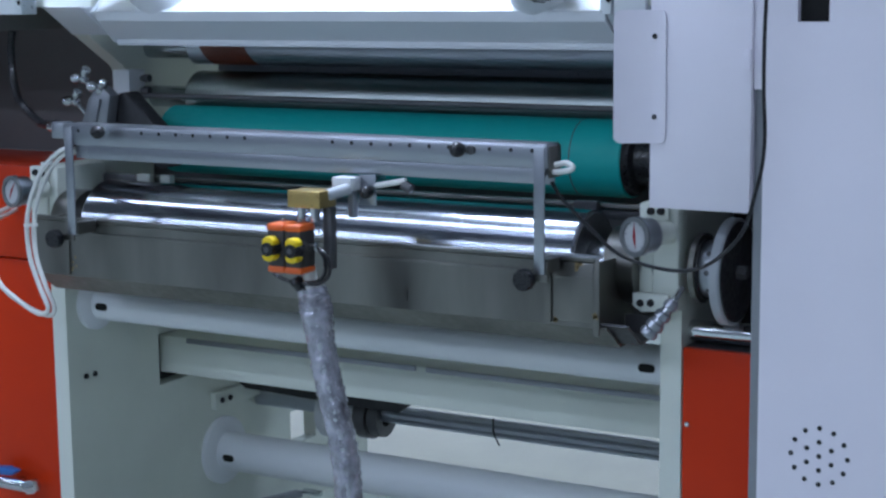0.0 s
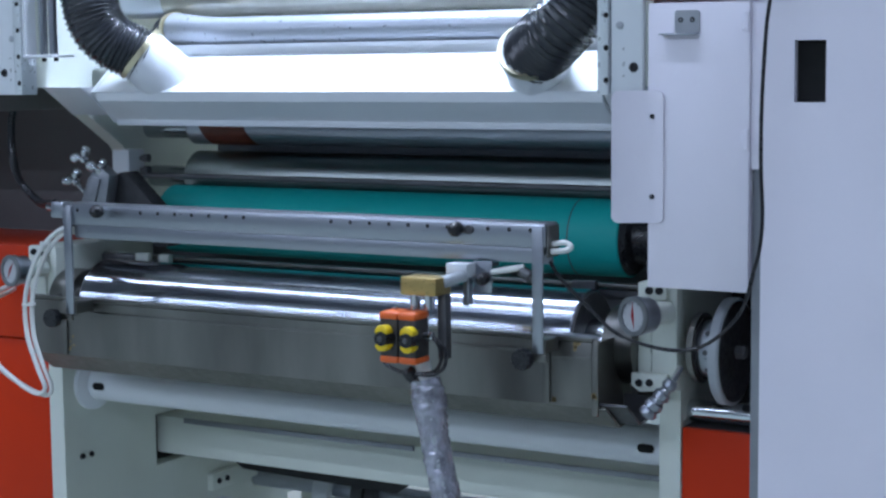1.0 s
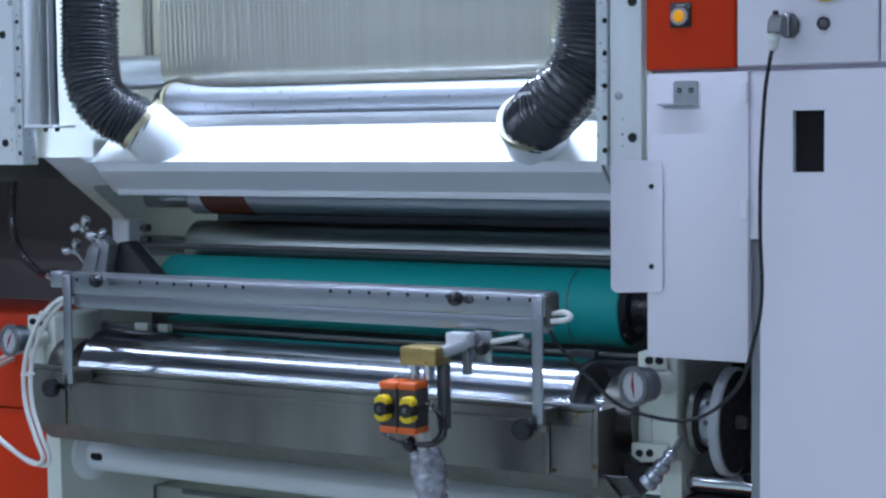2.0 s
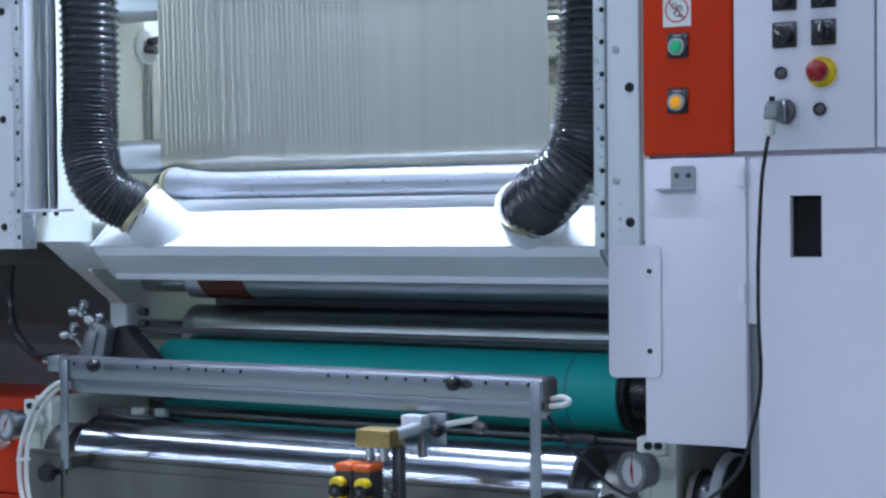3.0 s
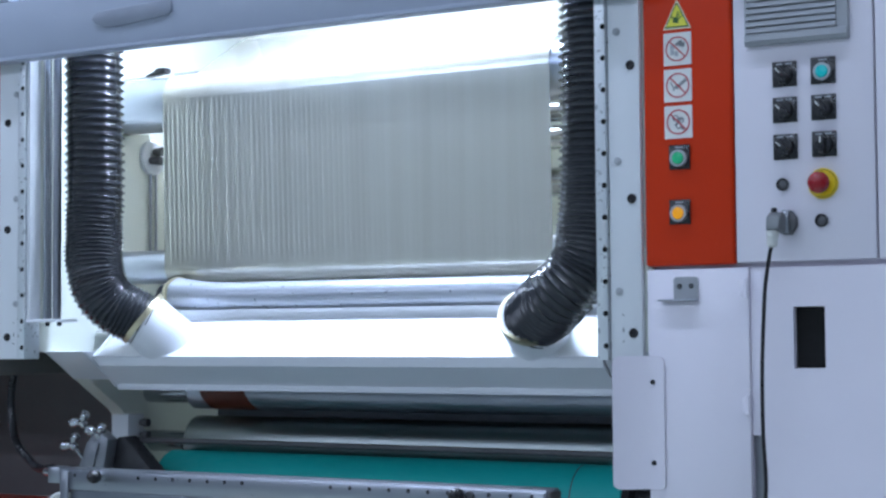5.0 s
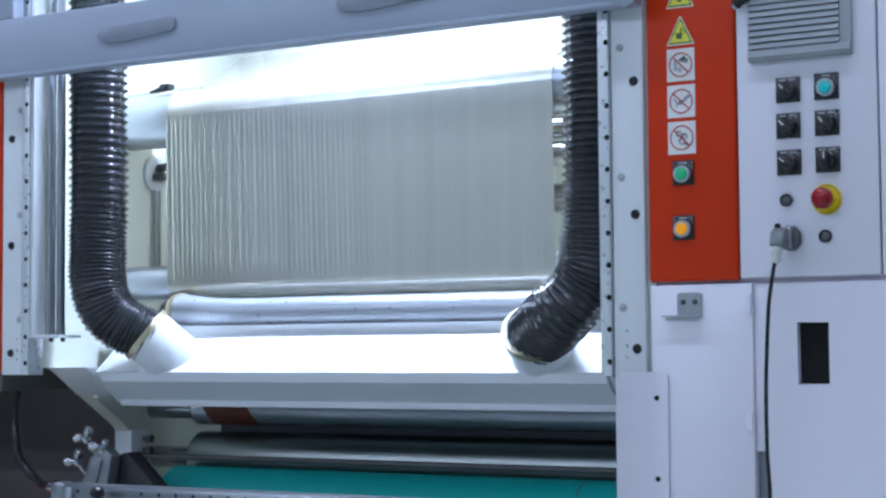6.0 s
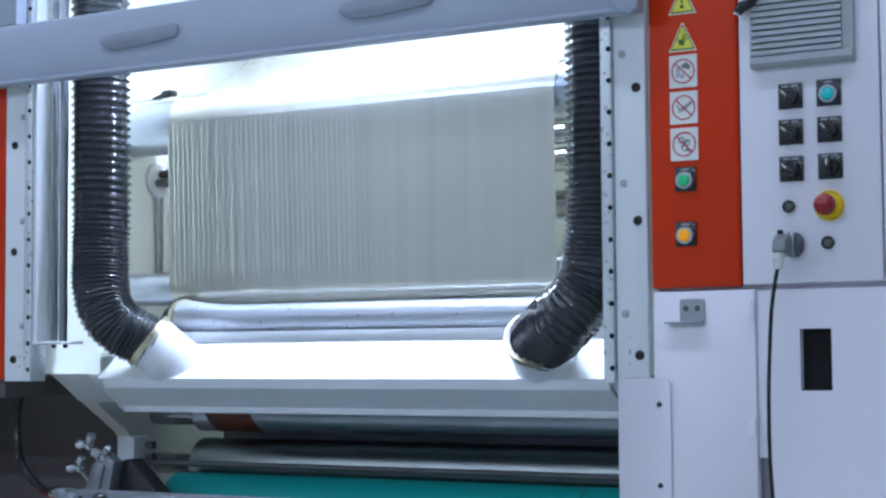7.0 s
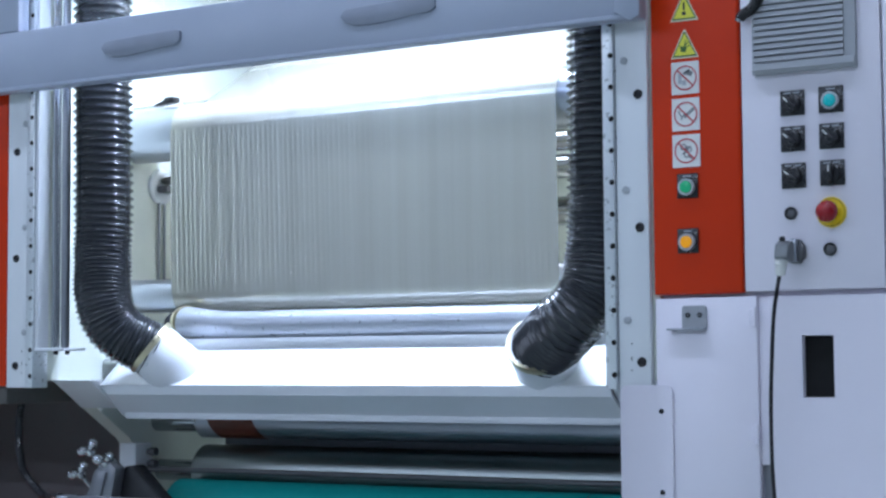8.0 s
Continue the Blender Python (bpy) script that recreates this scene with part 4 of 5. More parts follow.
# ---- fittings over the tray ----
for k in [-0.562, -0.363, -0.310, -0.259, -0.208, -0.157, -0.107, -0.057, 0.185, 0.236, 0.287, 0.337, 0.386, 0.435, 0.484, 0.583, 0.634, 0.684]:
    part("hole", turned((k, -0.0995, 1.1085), (k, -0.1004, 1.1085), [(0, 0.0046), (0.0009, 0.0046)], 14), BLACK, bar)
for k in range(9):
    part("rivet", turned((-0.54 + 0.145 * k, -0.0938, 1.058), (-0.54 + 0.145 * k, -0.0955, 1.058), [(0, 0.003), (0.0012, 0.0026), (0.0017, 0.001)], 10), BRUSHED, bar)
part("top_strip", box(-0.611, 0.716, -0.096, -0.040, 1.1205, 1.1232, 0.0008), BRUSHED, bar)
part("end_cap", box(0.7182, 0.7215, -0.095, -0.040, 1.052, 1.118, 0.001), STEEL, bar)
part("back_plate", box(-0.60, 0.705, -0.040, -0.0355, 1.032, 1.0715, 0.001), BRUSHED, bar)


def ball_knob(x, y, z, r, parent, stem):
    part("knob", turned((x, y, z), (x, y - 0.036, z), [(0, r * 0.5), (0.004, r * 0.85), (0.012, r), (0.022, r * 0.95), (0.030, r * 0.65), (0.034, r * 0.2)], 28), BLACK, parent, "black ball knob")
    part("knob_stem", rod((x, y + stem, z), (x, y + 0.001, z), r * 0.42, 0, 14), CHROME, parent)


ball_knob(-0.476, -0.112, 1.110, 0.0165, bar, 0.014)
ball_knob(0.520, -0.112, 1.107, 0.0165, bar, 0.014)
part("stud_nut", rod((0.540, -0.100, 1.105), (0.540, -0.108, 1.105), 0.010, 0.001, 14), DARKSTEEL, bar)
for s, kx in ((-1, -0.640), (1, 0.672)):
    part("star_knob", turned((kx, -0.106, 0.838), (kx, -0.128, 0.838), [(0, 0.020), (0.003, 0.0235), (0.018, 0.0235), (0.022, 0.021)], 30), BLACK, bar, "round black clamp knob")
    part("knob_stem", rod((kx, -0.106, 0.838), (kx, -0.030, 0.838), 0.006, 0, 12), CHROME, bar)
    part("clamp_bar", box(min(kx, kx + 0.045), max(kx, kx + 0.045), -0.097, -0.090, 0.832, 0.848, 0.001), STEEL, bar)
part("end_strap", box(0.675, 0.692, -0.0305, -0.0245, 0.732, 0.874, 0.0015), STEEL, tray)
part("end_panel", box(0.697, 0.790, -0.0280, -0.0245, 0.740, 0.868, 0.001), STEEL, tray)
part("panel_rail", box(0.697, 0.790, -0.0310, -0.0282, 0.832, 0.838, 0.0008), STEEL, tray)
part("corner_post", box(0.791, 0.806, -0.0310, -0.0245, 0.712, 0.882, 0.002), STEEL, tray)
part("rim_cap", box(0.675, 0.807, -0.0365, -0.010, 0.8785, 0.884, 0.0015), PANELGREY, tray)
blot = random.Random(5)
for cx, cz, spread, count in ((0.757, 0.858, 0.013, 9), (0.700, 0.742, 0.008, 5), (0.798, 0.752, 0.007, 5), (-0.66, 0.76, 0.02, 6)):
    for _ in range(count):
        bx, bz, br = cx + blot.uniform(-spread, spread) * 0.6, cz + blot.uniform(-spread, spread), blot.uniform(0.002, 0.0045)
        ymin = -0.0312 if cx > 0.79 else (-0.0282 if cx > 0.6 else -0.0247)
        part("stain", prism([(bx + br * blot.uniform(0.6, 1.2) * math.cos(k * 0.785), bz + 1.6 * br * blot.uniform(0.6, 1.2) * math.sin(k * 0.785)) for k in range(8)], "y", ymin, ymin + 0.0008), STAIN, tray, "rusty stain")
part("lip_strip", box(-0.64, 0.67, -0.0285, -0.0245, 0.838, 0.8445, 0.001), STEEL, tray)
# Dark steel stands in for the unlit cavity at the tray's right end.
part("end_trough", prism([(-0.018, 0.735), (0.052, 0.684), (0.13, 0.690), (0.13, 0.735), (0.125, 0.735), (0.125, 0.695), (0.054, 0.690), (-0.014, 0.739)], "x", 0.796, 0.866), DARKSTEEL, tray)

tubes = thing("white_air_tube", (-0.75, -0.08, 0.63), "pair of white plastic air tubes hanging in a loop", "tube")
part("tube_run", sweep([(-0.600, -0.07, 1.058), (-0.645, -0.08, 1.052), (-0.715, -0.08, 0.991), (-0.762, -0.08, 0.887), (-0.763, -0.08, 0.786), (-0.732, -0.08, 0.701), (-0.708, -0.08, 0.650), (-0.740, -0.08, 0.633), (-0.814, -0.08, 0.664), (-0.885, -0.08, 0.720), (-0.98, 0.0, 0.84), (-1.02, 0.16, 0.88)], 0.0062, 120, 12), WHITEPL, tubes)
part("tube_run", sweep([(-0.600, -0.06, 1.050), (-0.640, -0.072, 1.043), (-0.703, -0.07, 0.985), (-0.748, -0.07, 0.887), (-0.751, -0.07, 0.786), (-0.722, -0.07, 0.706), (-0.697, -0.07, 0.655), (-0.715, -0.07, 0.629), (-0.80, -0.07, 0.650), (-0.885, -0.07, 0.705), (-0.99, 0.0, 0.82), (-1.03, 0.16, 0.86)], 0.0062, 120, 12), WHITEPL, tubes)
for tz, tx in ((1.02, -0.690), (0.86, -0.758)):
    part("cable_tie", ring((tx, -0.075, tz - 0.003), (tx, -0.075, tz + 0.003), 0.0175, 0.0145, 16), WHITEPL, tubes)
part("end_loop", sweep([(0.722, -0.07, 1.078), (0.748, -0.072, 1.083), (0.765, -0.075, 1.076), (0.755, -0.078, 1.068), (0.722, -0.078, 1.064)], 0.0062, 30, 12), WHITEPL, tubes)

lc = thing("black_cable", (-0.93, 0.1, 1.10), "black cable drooping to the traverse bar's end", "cable")
part("cable_run", sweep([(-0.905, 0.10, 1.42), (-0.923, 0.10, 1.400), (-0.962, 0.10, 1.336), (-0.968, 0.10, 1.247), (-0.928, 0.08, 1.165), (-0.82, 0.04, 1.110), (-0.70, -0.03, 1.115)], 0.0108, 70, 10), BLACK, lc)
part("connector", box(-0.665, -0.625, -0.085, -0.045, 1.085, 1.125, 0.004), BRUSHED, lc, "square metal connector")
part("lock_ring", rod((-0.70, -0.05, 1.110), (-0.66, -0.062, 1.108), 0.012, 0.002, 16), CHROME, lc)

# blade clamp beside the green roller
bc = thing("blade_clamp", (-0.75, 0.2, 1.03), "steel blade clamp with wing knobs and a black arm", "clamp")
arm = prism([(-0.695, 1.178), (-0.672, 1.182), (-0.530, 1.055), (-0.530, 0.990), (-0.568, 0.985), (-0.660, 1.050), (-0.745, 1.060)], "y", 0.205, 0.26, 0.004)
part("arm", arm, RUBBER, bc)
cp = prism([(-0.775, 1.05), (-0.805, 1.06), (-0.765, 1.165), (-0.725, 1.200), (-0.690, 1.175), (-0.705, 1.10)], "y", 0.165, 0.204, 0.003)
part("clamp_plate", cp, PANELGREY, bc)
part("clamp_face", prism([(-0.785, 1.06), (-0.795, 1.085), (-0.745, 1.170), (-0.718, 1.165), (-0.745, 1.075)], "y", 0.158, 0.1645, 0.001), PANELGREY, bc)
for wx, wz, qx, qz in ((-0.782, 1.222, -0.752, 1.165), (-0.728, 1.195, -0.722, 1.155), (-0.814, 1.162, -0.778, 1.105)):
    a, b = Vector((qx, 0.19, qz)), Vector((wx, 0.165, wz))
    k = part("wing_knob", turned(a, b, [(0, 0.005), ((b - a).length - 0.018, 0.005), ((b - a).length - 0.014, 0.012), ((b - a).length, 0.011), ((b - a).length + 0.004, 0.006)], 16), ROLLSTEEL, bc, "steel wing knob")
    d = (b - a).normalized().cross(Vector((0, 1, 0))).normalized()
    for sgn in (-1, 1):
        part("wing", turned(b + d * sgn * 0.006, b + d * sgn * 0.022 + (b - a).normalized() * 0.008, [(0, 0.008), (0.014, 0.0135), (0.024, 0.012), (0.029, 0.004)], 14), ROLLSTEEL, k)
bb = thing("rod_bracket", (-0.82, 0.42, 1.14), "light grey block holding a thin steel rod", "bracket")
part("block", box(LX, -0.808, 0.382, 0.450, 1.112, 1.228, 0.003), WHITE, bb)
part("rod", rod((LX, 0.425, 1.157), (RX, 0.425, 1.157), 0.0080, 0.001, 18), DARKSTEEL, bb)
for z in (1.205, 1.172):
    part("clamp_screw", turned((-0.80, 0.425, z), (-0.77, 0.425, z), [(0, 0.008), (0.012, 0.008), (0.013, 0.012), (0.028, 0.011)], 14), DARKSTEEL, bb)
for z in (1.26,):
    for yy in (0.60, 0.63):
        bolt_x(LX, yy, z, 0.004, 1, bb, 0.002)

sr = thing("scraper_rail", (0, 0.3, 0.93), "dark steel scraper rail with small brackets below the green roller", "rail")
part("rail", box(-0.72, 0.84, 0.290, 0.312, 0.940, 0.952, 0.002), STEEL, sr)
part("under_rail", box(-0.60, 0.84, 0.300, 0.330, 0.915, 0.936, 0.002), DARKSTEEL, sr)
for bx0, bx1 in ((-0.700, -0.655), (-0.62, -0.585), (0.60, 0.66), (0.79, 0.84)):
    part("bracket", box(bx0, bx1, 0.270, 0.289, 0.925, 0.958, 0.002), CREAM if bx0 < 0 else DARKSTEEL, sr)
part("end_post", box(0.84, RX, 0.27, 0.34, 0.87, 0.99, 0.002), DARKSTEEL, sr)
part("end_post", box(LX, -0.72, 0.29, 0.33, 0.925, 0.95, 0.002), DARKSTEEL, sr)
# A red part's reflection in the roller is painted on as a slanted band.
reflection_band = turned((-0.66, 0.545, 1.285), (-0.505, 0.545, 1.285), [(0, 0.0455), (0.155, 0.0455)], 48)
for v in reflection_band.verts:
    v.co.x += (1.300 - v.co.z) * 0.55
part("painted_reflection", reflection_band, mat("brown_reflection_tint", (0.20, 0.045, 0.022), 0.4, vary=0.15), upper_roller, "reddish-brown painted reflection with slanting edges")

# ---- inside the upper machine ----
sl = thing("slide_rails", (-0.80, 0.04, 1.48), "tall bright slide rails beside the column on a ledge", "rail")
part("white_strip", box(-0.800, -0.790, -0.02, 0.02, 1.482, 2.70, 0.001), WHITE, sl)
part("rail_tube", rod((-0.776, 0.03, 1.490), (-0.776, 0.03, 2.70), 0.0115, 0, 20), CHROME, sl)
part("rail_tube", rod((-0.752, 0.04, 1.490), (-0.752, 0.04, 2.70), 0.011, 0, 20), BRUSHED, sl)
part("ledge", box(-0.800, -0.700, -0.022, 0.06, 1.482, 1.489, 0.001), WHITE, sl)
for bx in (-0.765, -0.725):
    part("ledge_screw", turned((bx, 0.02, 1.482), (bx, 0.02, 1.472), [(0, 0.006), (0.008, 0.006), (0.010, 0.004)], 12), BOLT, sl)
kn = thing("side_lock", (LX, 0.55, 1.93), "white round lock with a dark star knob on the side plate", "knob")
part("boss", turned((LX, 0.55, 1.955), (LX + 0.012, 0.55, 1.955), [(0, 0.052), (0.008, 0.052), (0.012, 0.047)], 36), WHITE, kn)
for a in (90, 210, 330):
    part("knob_lobe", turned((LX + 0.012, 0.55 + 0.017 * math.cos(radians(a)), 1.955 + 0.017 * math.sin(radians(a))), (LX + 0.05, 0.55 + 0.017 * math.cos(radians(a)), 1.955 + 0.017 * math.sin(radians(a))), [(0, 0.010), (0.03, 0.013), (0.036, 0.010)], 16), DARKSTEEL, kn)
for dy in (-0.012, 0.012):
    part("guide_rod", rod((LX + 0.008, 0.55 + dy, 1.60), (LX + 0.008, 0.55 + dy, 1.92), 0.004, 0, 10), BRUSHED, kn)
for ry, rz, rr in ((0.80, 2.035, 0.030), (0.80, 1.965, 0.032), (0.95, 1.86, 0.04)):
    roller("rear_roller", -0.75, 0.80, ry, rz, rr, ROLLSTEEL, "bright rear guide roller behind the film", None, 0.02, 40)
roller("rear_roller", -0.75, 0.80, 0.90, 2.46, 0.055, ROLLSTEEL, "bright rear guide roller behind the film", None, 0.02, 40)
solid("machine_cover", box(LX, RX, 1.60, 1.64, 1.30, 2.75), CREAM, "cream-white rear cover panel of the upper machine", "panel")
solid("roof_panel", box(LX - PL, RX + PL, 0.0, 1.65, 2.752, 2.79), CREAM, "cream-white roof panel of the machine", "panel")
bh = thing("duct_hose", (-0.70, 0.31, 1.56), "black corrugated extraction hose behind the hood", "duct hose", "extraction hoses")
part("hose_wall", sweep([(-0.76, 0.54, 1.570), (-0.69, 0.42, 1.553), (-0.64, 0.362, 1.552), (-0.592, 0.336, 1.556)], lambda i, a: 0.035 + 0.0045 * (1 - abs(2 * ((i % 9) / 9) - 1)) ** 2, 240, 32), DUCT, bh)
part("clamp", ring((-0.602, 0.341, 1.555), (-0.589, 0.335, 1.5565), 0.0455, 0.038, 40), BAND, bh, "pale brass band clamp")
glass = bpy.data.materials.new("clear_polycarbonate")
glass.use_nodes = True
gbsdf = glass.node_tree.nodes["Principled BSDF"]
gbsdf.inputs["Base Color"].default_value = (0.93, 0.96, 1.0, 1)
gbsdf.inputs["Roughness"].default_value = 0.06
gbsdf.inputs["Transmission Weight"].default_value = 1.0
gbsdf.inputs["IOR"].default_value = 1.1
pane = part("pane", box(-0.812, 0.83, -0.058, -0.054, 2.300, 2.80), glass, hatch, "clear window pane")
pane.visible_shadow = False
part("end_cap", prism([(0.862, 2.30), (0.915, 2.30), (0.915, 2.150), (0.895, 2.138), (0.858, 2.160)], "y", -0.086, -0.0755, 0.003), HATCH, hatch)
part("edge_trim", box(-0.955, 0.905, -0.079, -0.0755, 2.147, 2.156, 0.001), HATCH, hatch)

solid("gear_cover", box(-1.25, -0.930, 0.525, 1.15, 0.12, 0.72, 0.004), DARKSTEEL, "dark gear cover outside the side plate", "cover")
# Added dark sheet in place of the machine's shaded interior below the green roller.
solid("dark_backing", box(LX, RX, 0.545, 0.552, 0.62, 0.985), DARKSTEEL, "dark sheet added behind the coating rollers for the unlit interior", "panel")
# Added sheet that stands in for the shade in the gap between the rollers.
solid("gap_backing", box(-0.71, RX, 0.655, 0.662, 1.02, 1.44), PANELGREY, "grey sheet added behind the upper rollers to darken the gap", "panel")
pb = bmesh.new()
pr = []
for i in range(41):
    pr.append([pb.verts.new((-3.2 + 0.12 * i + 0.02 * math.sin(j), 1.72 + 0.06 * j, FLOOR + 0.004 + 0.007 * (1 + noise.noise((i * 0.3, j * 0.3, 0))))) for j in range(36)])
for a, b in zip(pr, pr[1:]):
    for j in range(35):
        pb.faces.new((a[j], a[j + 1], b[j + 1], b[j]))
solid("cover_sheet", pb, mat("white_sheet", (0.74, 0.72, 0.60), 0.5, vary=0.06, scale=3, bump=0.1), "white plastic sheet lying on the floor behind the machine", "sheet", smooth=180)

cc = thing("cable_clip", (-0.80, 0.44, 2.16), "small black cable clip on the guide roller bracket", "clip")
part("clip_body", prism([(-0.782, 2.166), (-0.745, 2.170), (-0.712, 2.174), (-0.712, 2.189), (-0.742, 2.189), (-0.752, 2.180), (-0.782, 2.172)], "y", 0.42, 0.45, 0.003), BLACK, cc)
part("clip_foot", box(LX, -0.778, 0.430, 0.440, 2.165, 2.171, 0.002), BRUSHED, cc)

# ---- low on the left ----
for yy in (0.222, 0.258):
    bolt_x(LX, yy, 0.392, 0.008, 1, beam)
mb = thing("mounting_block", (LX, 0.81, 0.17), "small white mounting block with two black screws", "block")
part("block", box(LX, LX + 0.02, 0.77, 1.0, 0.172, 0.225, 0.002), CREAM, mb)
for yy in (0.80, 0.84):
    bolt_x(LX + 0.02, yy, 0.198, 0.009, 1, mb)
ll = thing("foot_lever", (-0.80, 1.0, -0.20), "grey steel lever with a bright pin near the floor", "lever")
part("bar", prism([(0.80, -0.135), (1.15, -0.178), (1.15, -0.20), (0.80, -0.17)], "x", -0.83, -0.80, 0.003), PANELGREY, ll)
part("pin", rod((-0.80, 1.155, -0.18), (-0.73, 1.155, -0.18), 0.010, 0.002, 16), CHROME, ll)
part("post", box(LX, -0.83, 0.85, 0.89, FLOOR, -0.15, 0.002), CREAM, ll)
vv = thing("ball_valve", (-1.03, 0.12, 0.05), "steel ball valve with a blue handle on the red guard", "valve")
part("body", rod((-1.10, 0.115, 0.085), (-0.99, 0.115, 0.085), 0.018, 0.004, 20), CHROME, vv)
part("nut", turned((-1.0, 0.115, 0.085), (-0.965, 0.115, 0.093), [(0, 0.022), (0.026, 0.022), (0.034, 0.016)], 6), CHROME, vv)
part("neck", rod((-1.06, 0.115, 0.085), (-1.06, 0.162, 0.085), 0.012, 0.001, 16), CHROME, vv)
part("handle", prism([(-1.13, 0.105), (-1.05, 0.113), (-1.03, 0.128), (-1.07, 0.135), (-1.13, 0.128)], "y", 0.100, 0.128, 0.004), mat("blue_handle_plastic", (0.03, 0.14, 0.42), 0.4), vv, "blue handle")

# ---- moving valve head ----
carriage = thing("valve_carriage", (0.20, -0.18, 0.80), "traversing valve head with a brass block and two orange-black valves", "carriage")
part("slide_block", box(0.212, 0.262, -0.146, -0.1045, 1.006, 1.036, 0.002), WHITE, carriage)
part("slide_plate", box(0.255, 0.300, -0.1040, -0.1005, 0.972, 1.0395, 0.001), BRUSHED, carriage)
part("hanger", box(0.235, 0.285, -0.098, -0.041, 1.024, 1.0315, 0.001), BRUSHED, carriage)
part("manifold", box(0.1475, 0.2325, -0.225, -0.160, 0.975, 1.012, 0.002), BRASS, carriage)
part("fitting", rod((0.225, -0.185, 1.000), (0.255, -0.140, 1.012), 0.013, 0.001, 18), GREYPL, carriage)
ball_knob(0.288, -0.108, 1.004, 0.0145, carriage, 0.012)
part("air_fitting", rod((0.296, -0.10, 1.016), (0.37, -0.09, 1.030), 0.0065, 0.001, 12), WHITEPL, carriage)
part("air_elbow", rod((0.36, -0.09, 1.022), (0.385, -0.088, 1.010), 0.012, 0.003, 14), DARKSTEEL, carriage)
for vx in (0.172, 0.206):
    part("neck", rod((vx, -0.205, 0.976), (vx, -0.205, 0.944), 0.011, 0.001, 16), CHROME, carriage)
part("support_plate", box(0.216, 0.236, -0.190, -0.165, 0.838, 0.9745, 0.002), DARKSTEEL, carriage)
part("support_strip", box(0.243, 0.259, -0.130, -0.112, 0.945, 1.0055, 0.002), BRUSHED, carriage)
for vx in (0.139, 0.184):
    vb = part("valve_body", box(vx - 0.0220, vx + 0.0222, -0.262, -0.205, 0.846, 0.930, 0.006), mat("grey_black_housing", (0.045, 0.04, 0.038), 0.45, vary=0.1), carriage, "dark grey valve housing")
    part("top_cap", box(vx - 0.0226, vx + 0.0226, -0.265, -0.203, 0.926, 0.943, 0.007), ORANGE, vb, "orange end cap")
    part("bottom_cap", box(vx - 0.0224, vx + 0.0224, -0.264, -0.204, 0.834, 0.850, 0.006), ORANGE, vb, "orange end cap")
    px = vx if vx < 0.15 else vx + 0.016
    part("port", turned((px, -0.262, 0.890), (px, -0.294, 0.890), [(0, 0.0175), (0.024, 0.0175), (0.028, 0.015), (0.032, 0.015)], 24), BLACK, vb)
    part("clip", prism([(px - 0.016, 0.899), (px + 0.015, 0.899), (px + 0.015, 0.909), (px + 0.006, 0.917), (px - 0.008, 0.917), (px - 0.016, 0.909)], "y", -0.291, -0.266, 0.003), YELLOW, vb, "yellow clip")
    part("clip", prism([(px - 0.016, 0.878), (px - 0.016, 0.871), (px - 0.008, 0.863), (px + 0.006, 0.863), (px + 0.015, 0.871), (px + 0.015, 0.878)], "y", -0.291, -0.266, 0.003), YELLOW, vb, "yellow clip")
    part("screw", turned((vx, -0.23, 0.942), (vx, -0.23, 0.952), [(0, 0.005), (0.008, 0.005), (0.010, 0.003)], 10), CHROME, vb)
    part("pin", rod((px, -0.290, 0.890), (px, -0.298, 0.890), 0.006, 0.001, 12), DARKSTEEL, vb)
part("side_fitting", rod((0.206, -0.228, 0.892), (0.228, -0.228, 0.892), 0.010, 0.003, 14), CHROME, carriage)
for q, z in ((0.0, 0.0), (0.010, -0.006)):
    part("wire", sweep([(0.222, -0.225, 0.892), (0.240 + q, -0.225, 0.872), (0.243 + q, -0.225, 0.838 + z), (0.222, -0.225, 0.816 + z), (0.180, -0.22, 0.808)], 0.0042, 36, 8), BLACK, carriage)
part("wire", sweep([(0.100, -0.225, 0.838), (0.112, -0.225, 0.822), (0.140, -0.225, 0.812), (0.170, -0.22, 0.806)], 0.0042, 24, 8), BLACK, carriage)
part("wire_joint", turned((0.158, -0.22, 0.818), (0.176, -0.215, 0.786), [(0, 0.012), (0.01, 0.016), (0.026, 0.012), (0.034, 0.008)], 16), BLACK, carriage)
part("hose_stub", rod((0.185, -0.205, 0.838), (0.195, -0.20, 0.775), 0.016, 0.001, 20), WHITEPL, carriage)

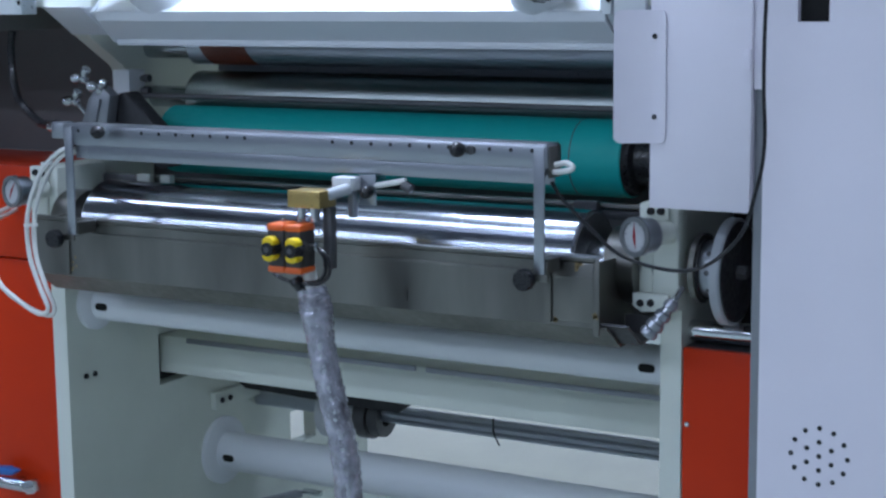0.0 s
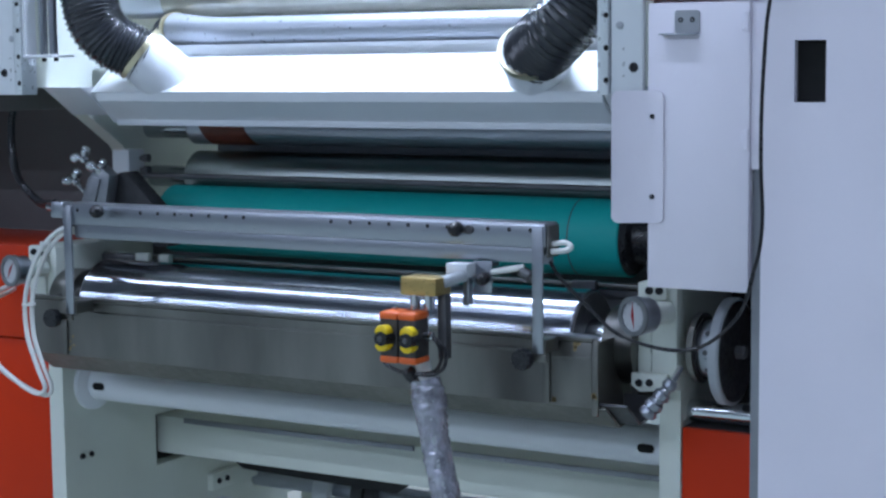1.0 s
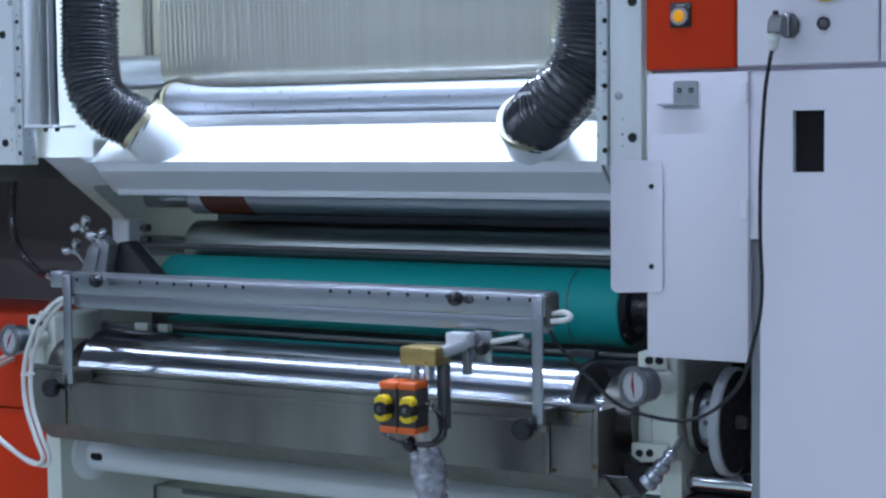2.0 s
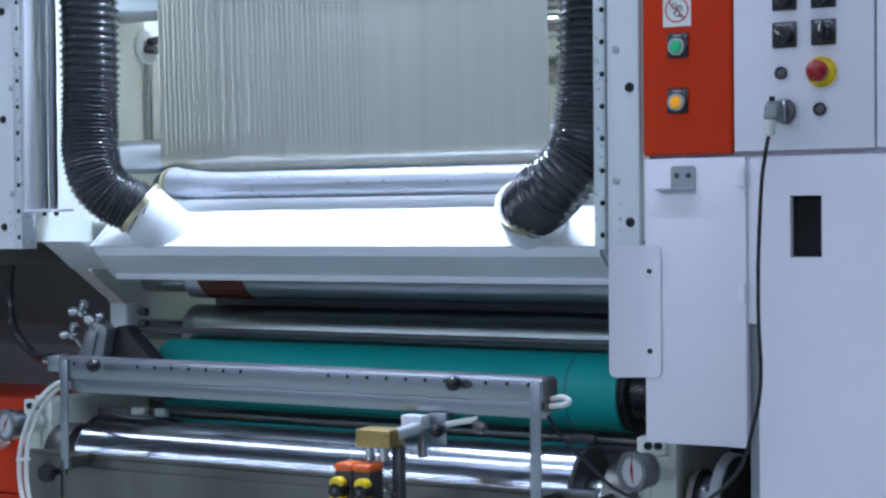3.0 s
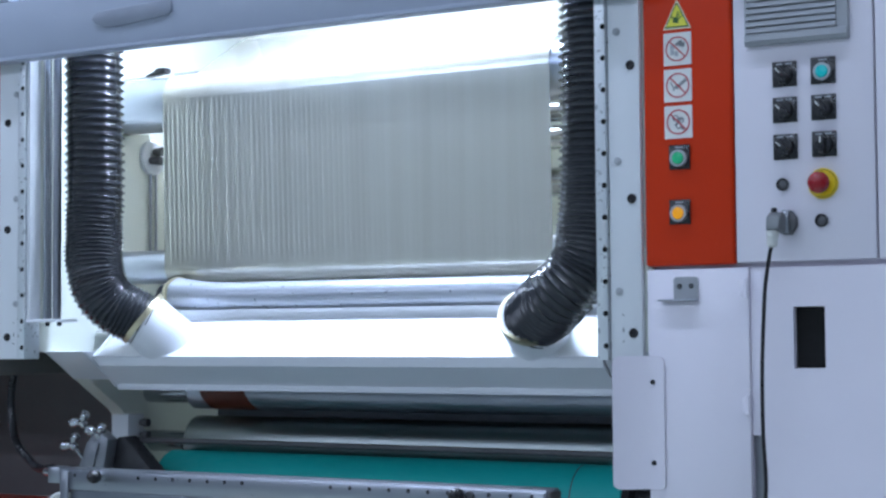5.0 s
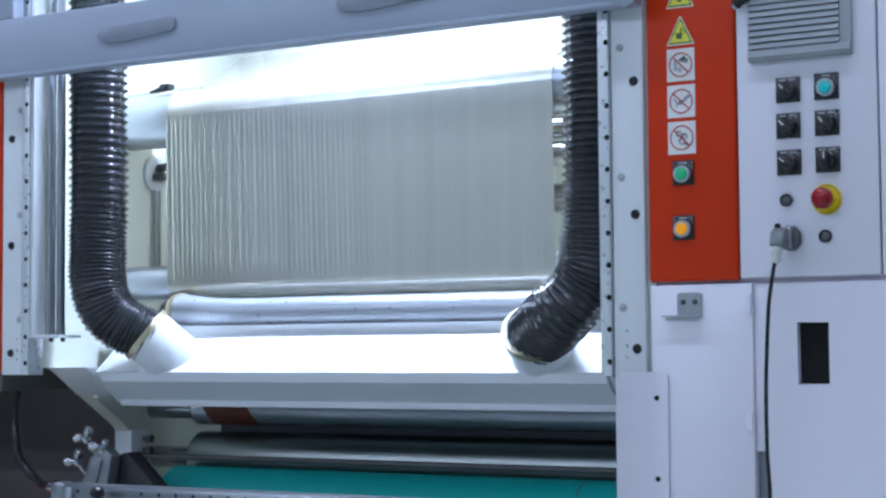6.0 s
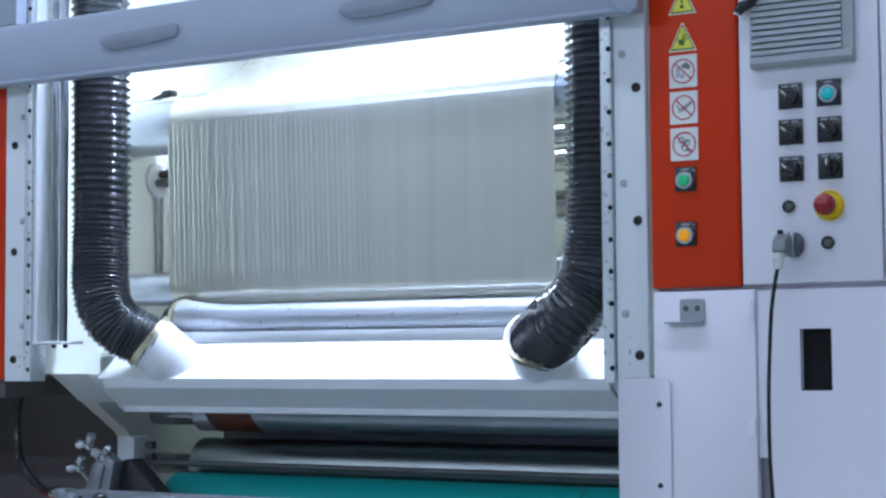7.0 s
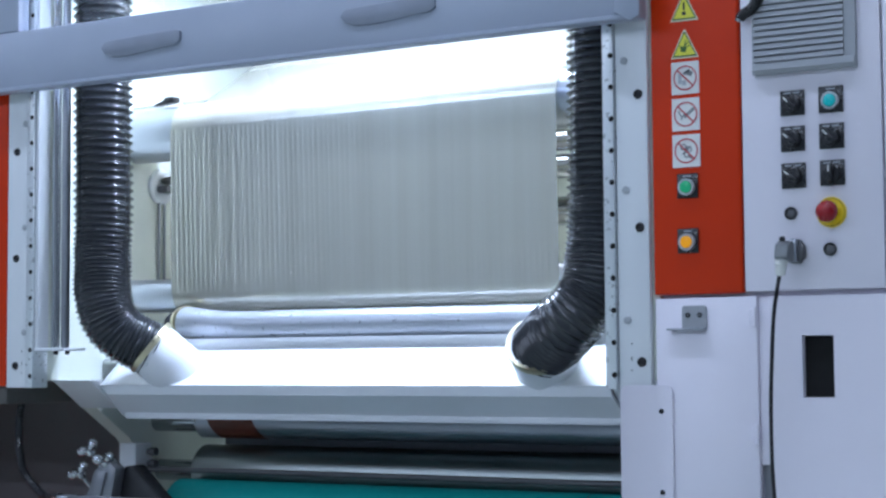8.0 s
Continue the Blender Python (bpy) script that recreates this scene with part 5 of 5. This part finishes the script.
WRAP = mat("clear_wrap_film", (0.34, 0.34, 0.385), 0.22, 0.30, vary=0.6, scale=34, bump=1.0, grain=55, stretch=(1, 1, 0.7), coat=0.6)
hose = thing("wrapped_hose", (0.20, -0.2, 0.79), "hose bundle wrapped in crinkled clear plastic film", "hose")


def crinkle(i, a):
    p = Vector((math.cos(a) * 1.5, math.sin(a) * 1.5, i * 0.42))
    q = Vector((math.cos(a) * 3.2, math.sin(a) * 3.2, i * 0.8 + 9))
    return 0.0300 + 0.0045 * noise.noise(p) + 0.0035 * abs(noise.noise(q)) + (0.006 * math.exp(-((i - 16) / 12) ** 2))


HOSE = [(0.190, -0.20, 0.795), (0.202, -0.20, 0.74), (0.213, -0.20, 0.66), (0.236, -0.20, 0.56), (0.262, -0.20, 0.46), (0.276, -0.20, 0.36), (0.282, -0.20, 0.24), (0.276, -0.2, 0.10), (0.29, -0.18, -0.08), (0.36, -0.12, -0.20), (0.46, -0.05, -0.222)]
part("sheath", sweep(HOSE, crinkle, 200, 40), WRAP, hose, "crinkled clear wrapping", smooth=60)
part("inner_tube", sweep([(x + 0.012, y - 0.020, z) for x, y, z in HOSE], 0.008, 90, 10), GREYPL, hose)
part("inner_tube", sweep([(x - 0.012, y - 0.018, z) for x, y, z in HOSE], 0.008, 90, 10), DARKSTEEL, hose)


# ---- what moves ----
SHIFT = [(0.0, 0.0), (0.25, 0.083), (0.5, 0.164), (0.75, 0.240), (0.9, 0.284), (1.0, 0.294), (1.5, 0.294), (2.45, 0.294), (2.6, 0.284), (3.0, 0.189),
         (3.5, 0.077), (4.0, -0.058), (4.5, -0.185), (5.5, -0.44), (6.0, -0.52), (8.0, -0.52)]


def motions():
    for ob in (carriage, hose):
        at = ob.location.copy()
        walk(ob, [(t, pose(at.x + d, at.y, at.z)) for t, d in SHIFT])
    # the running film flutters sideways a little
    walk(front_span, [(0.2 * k, pose(0.0022 * math.sin(2.3 * k) + 0.0012 * math.sin(5.1 * k + 1), 0, 0)) for k in range(41)])


motions()
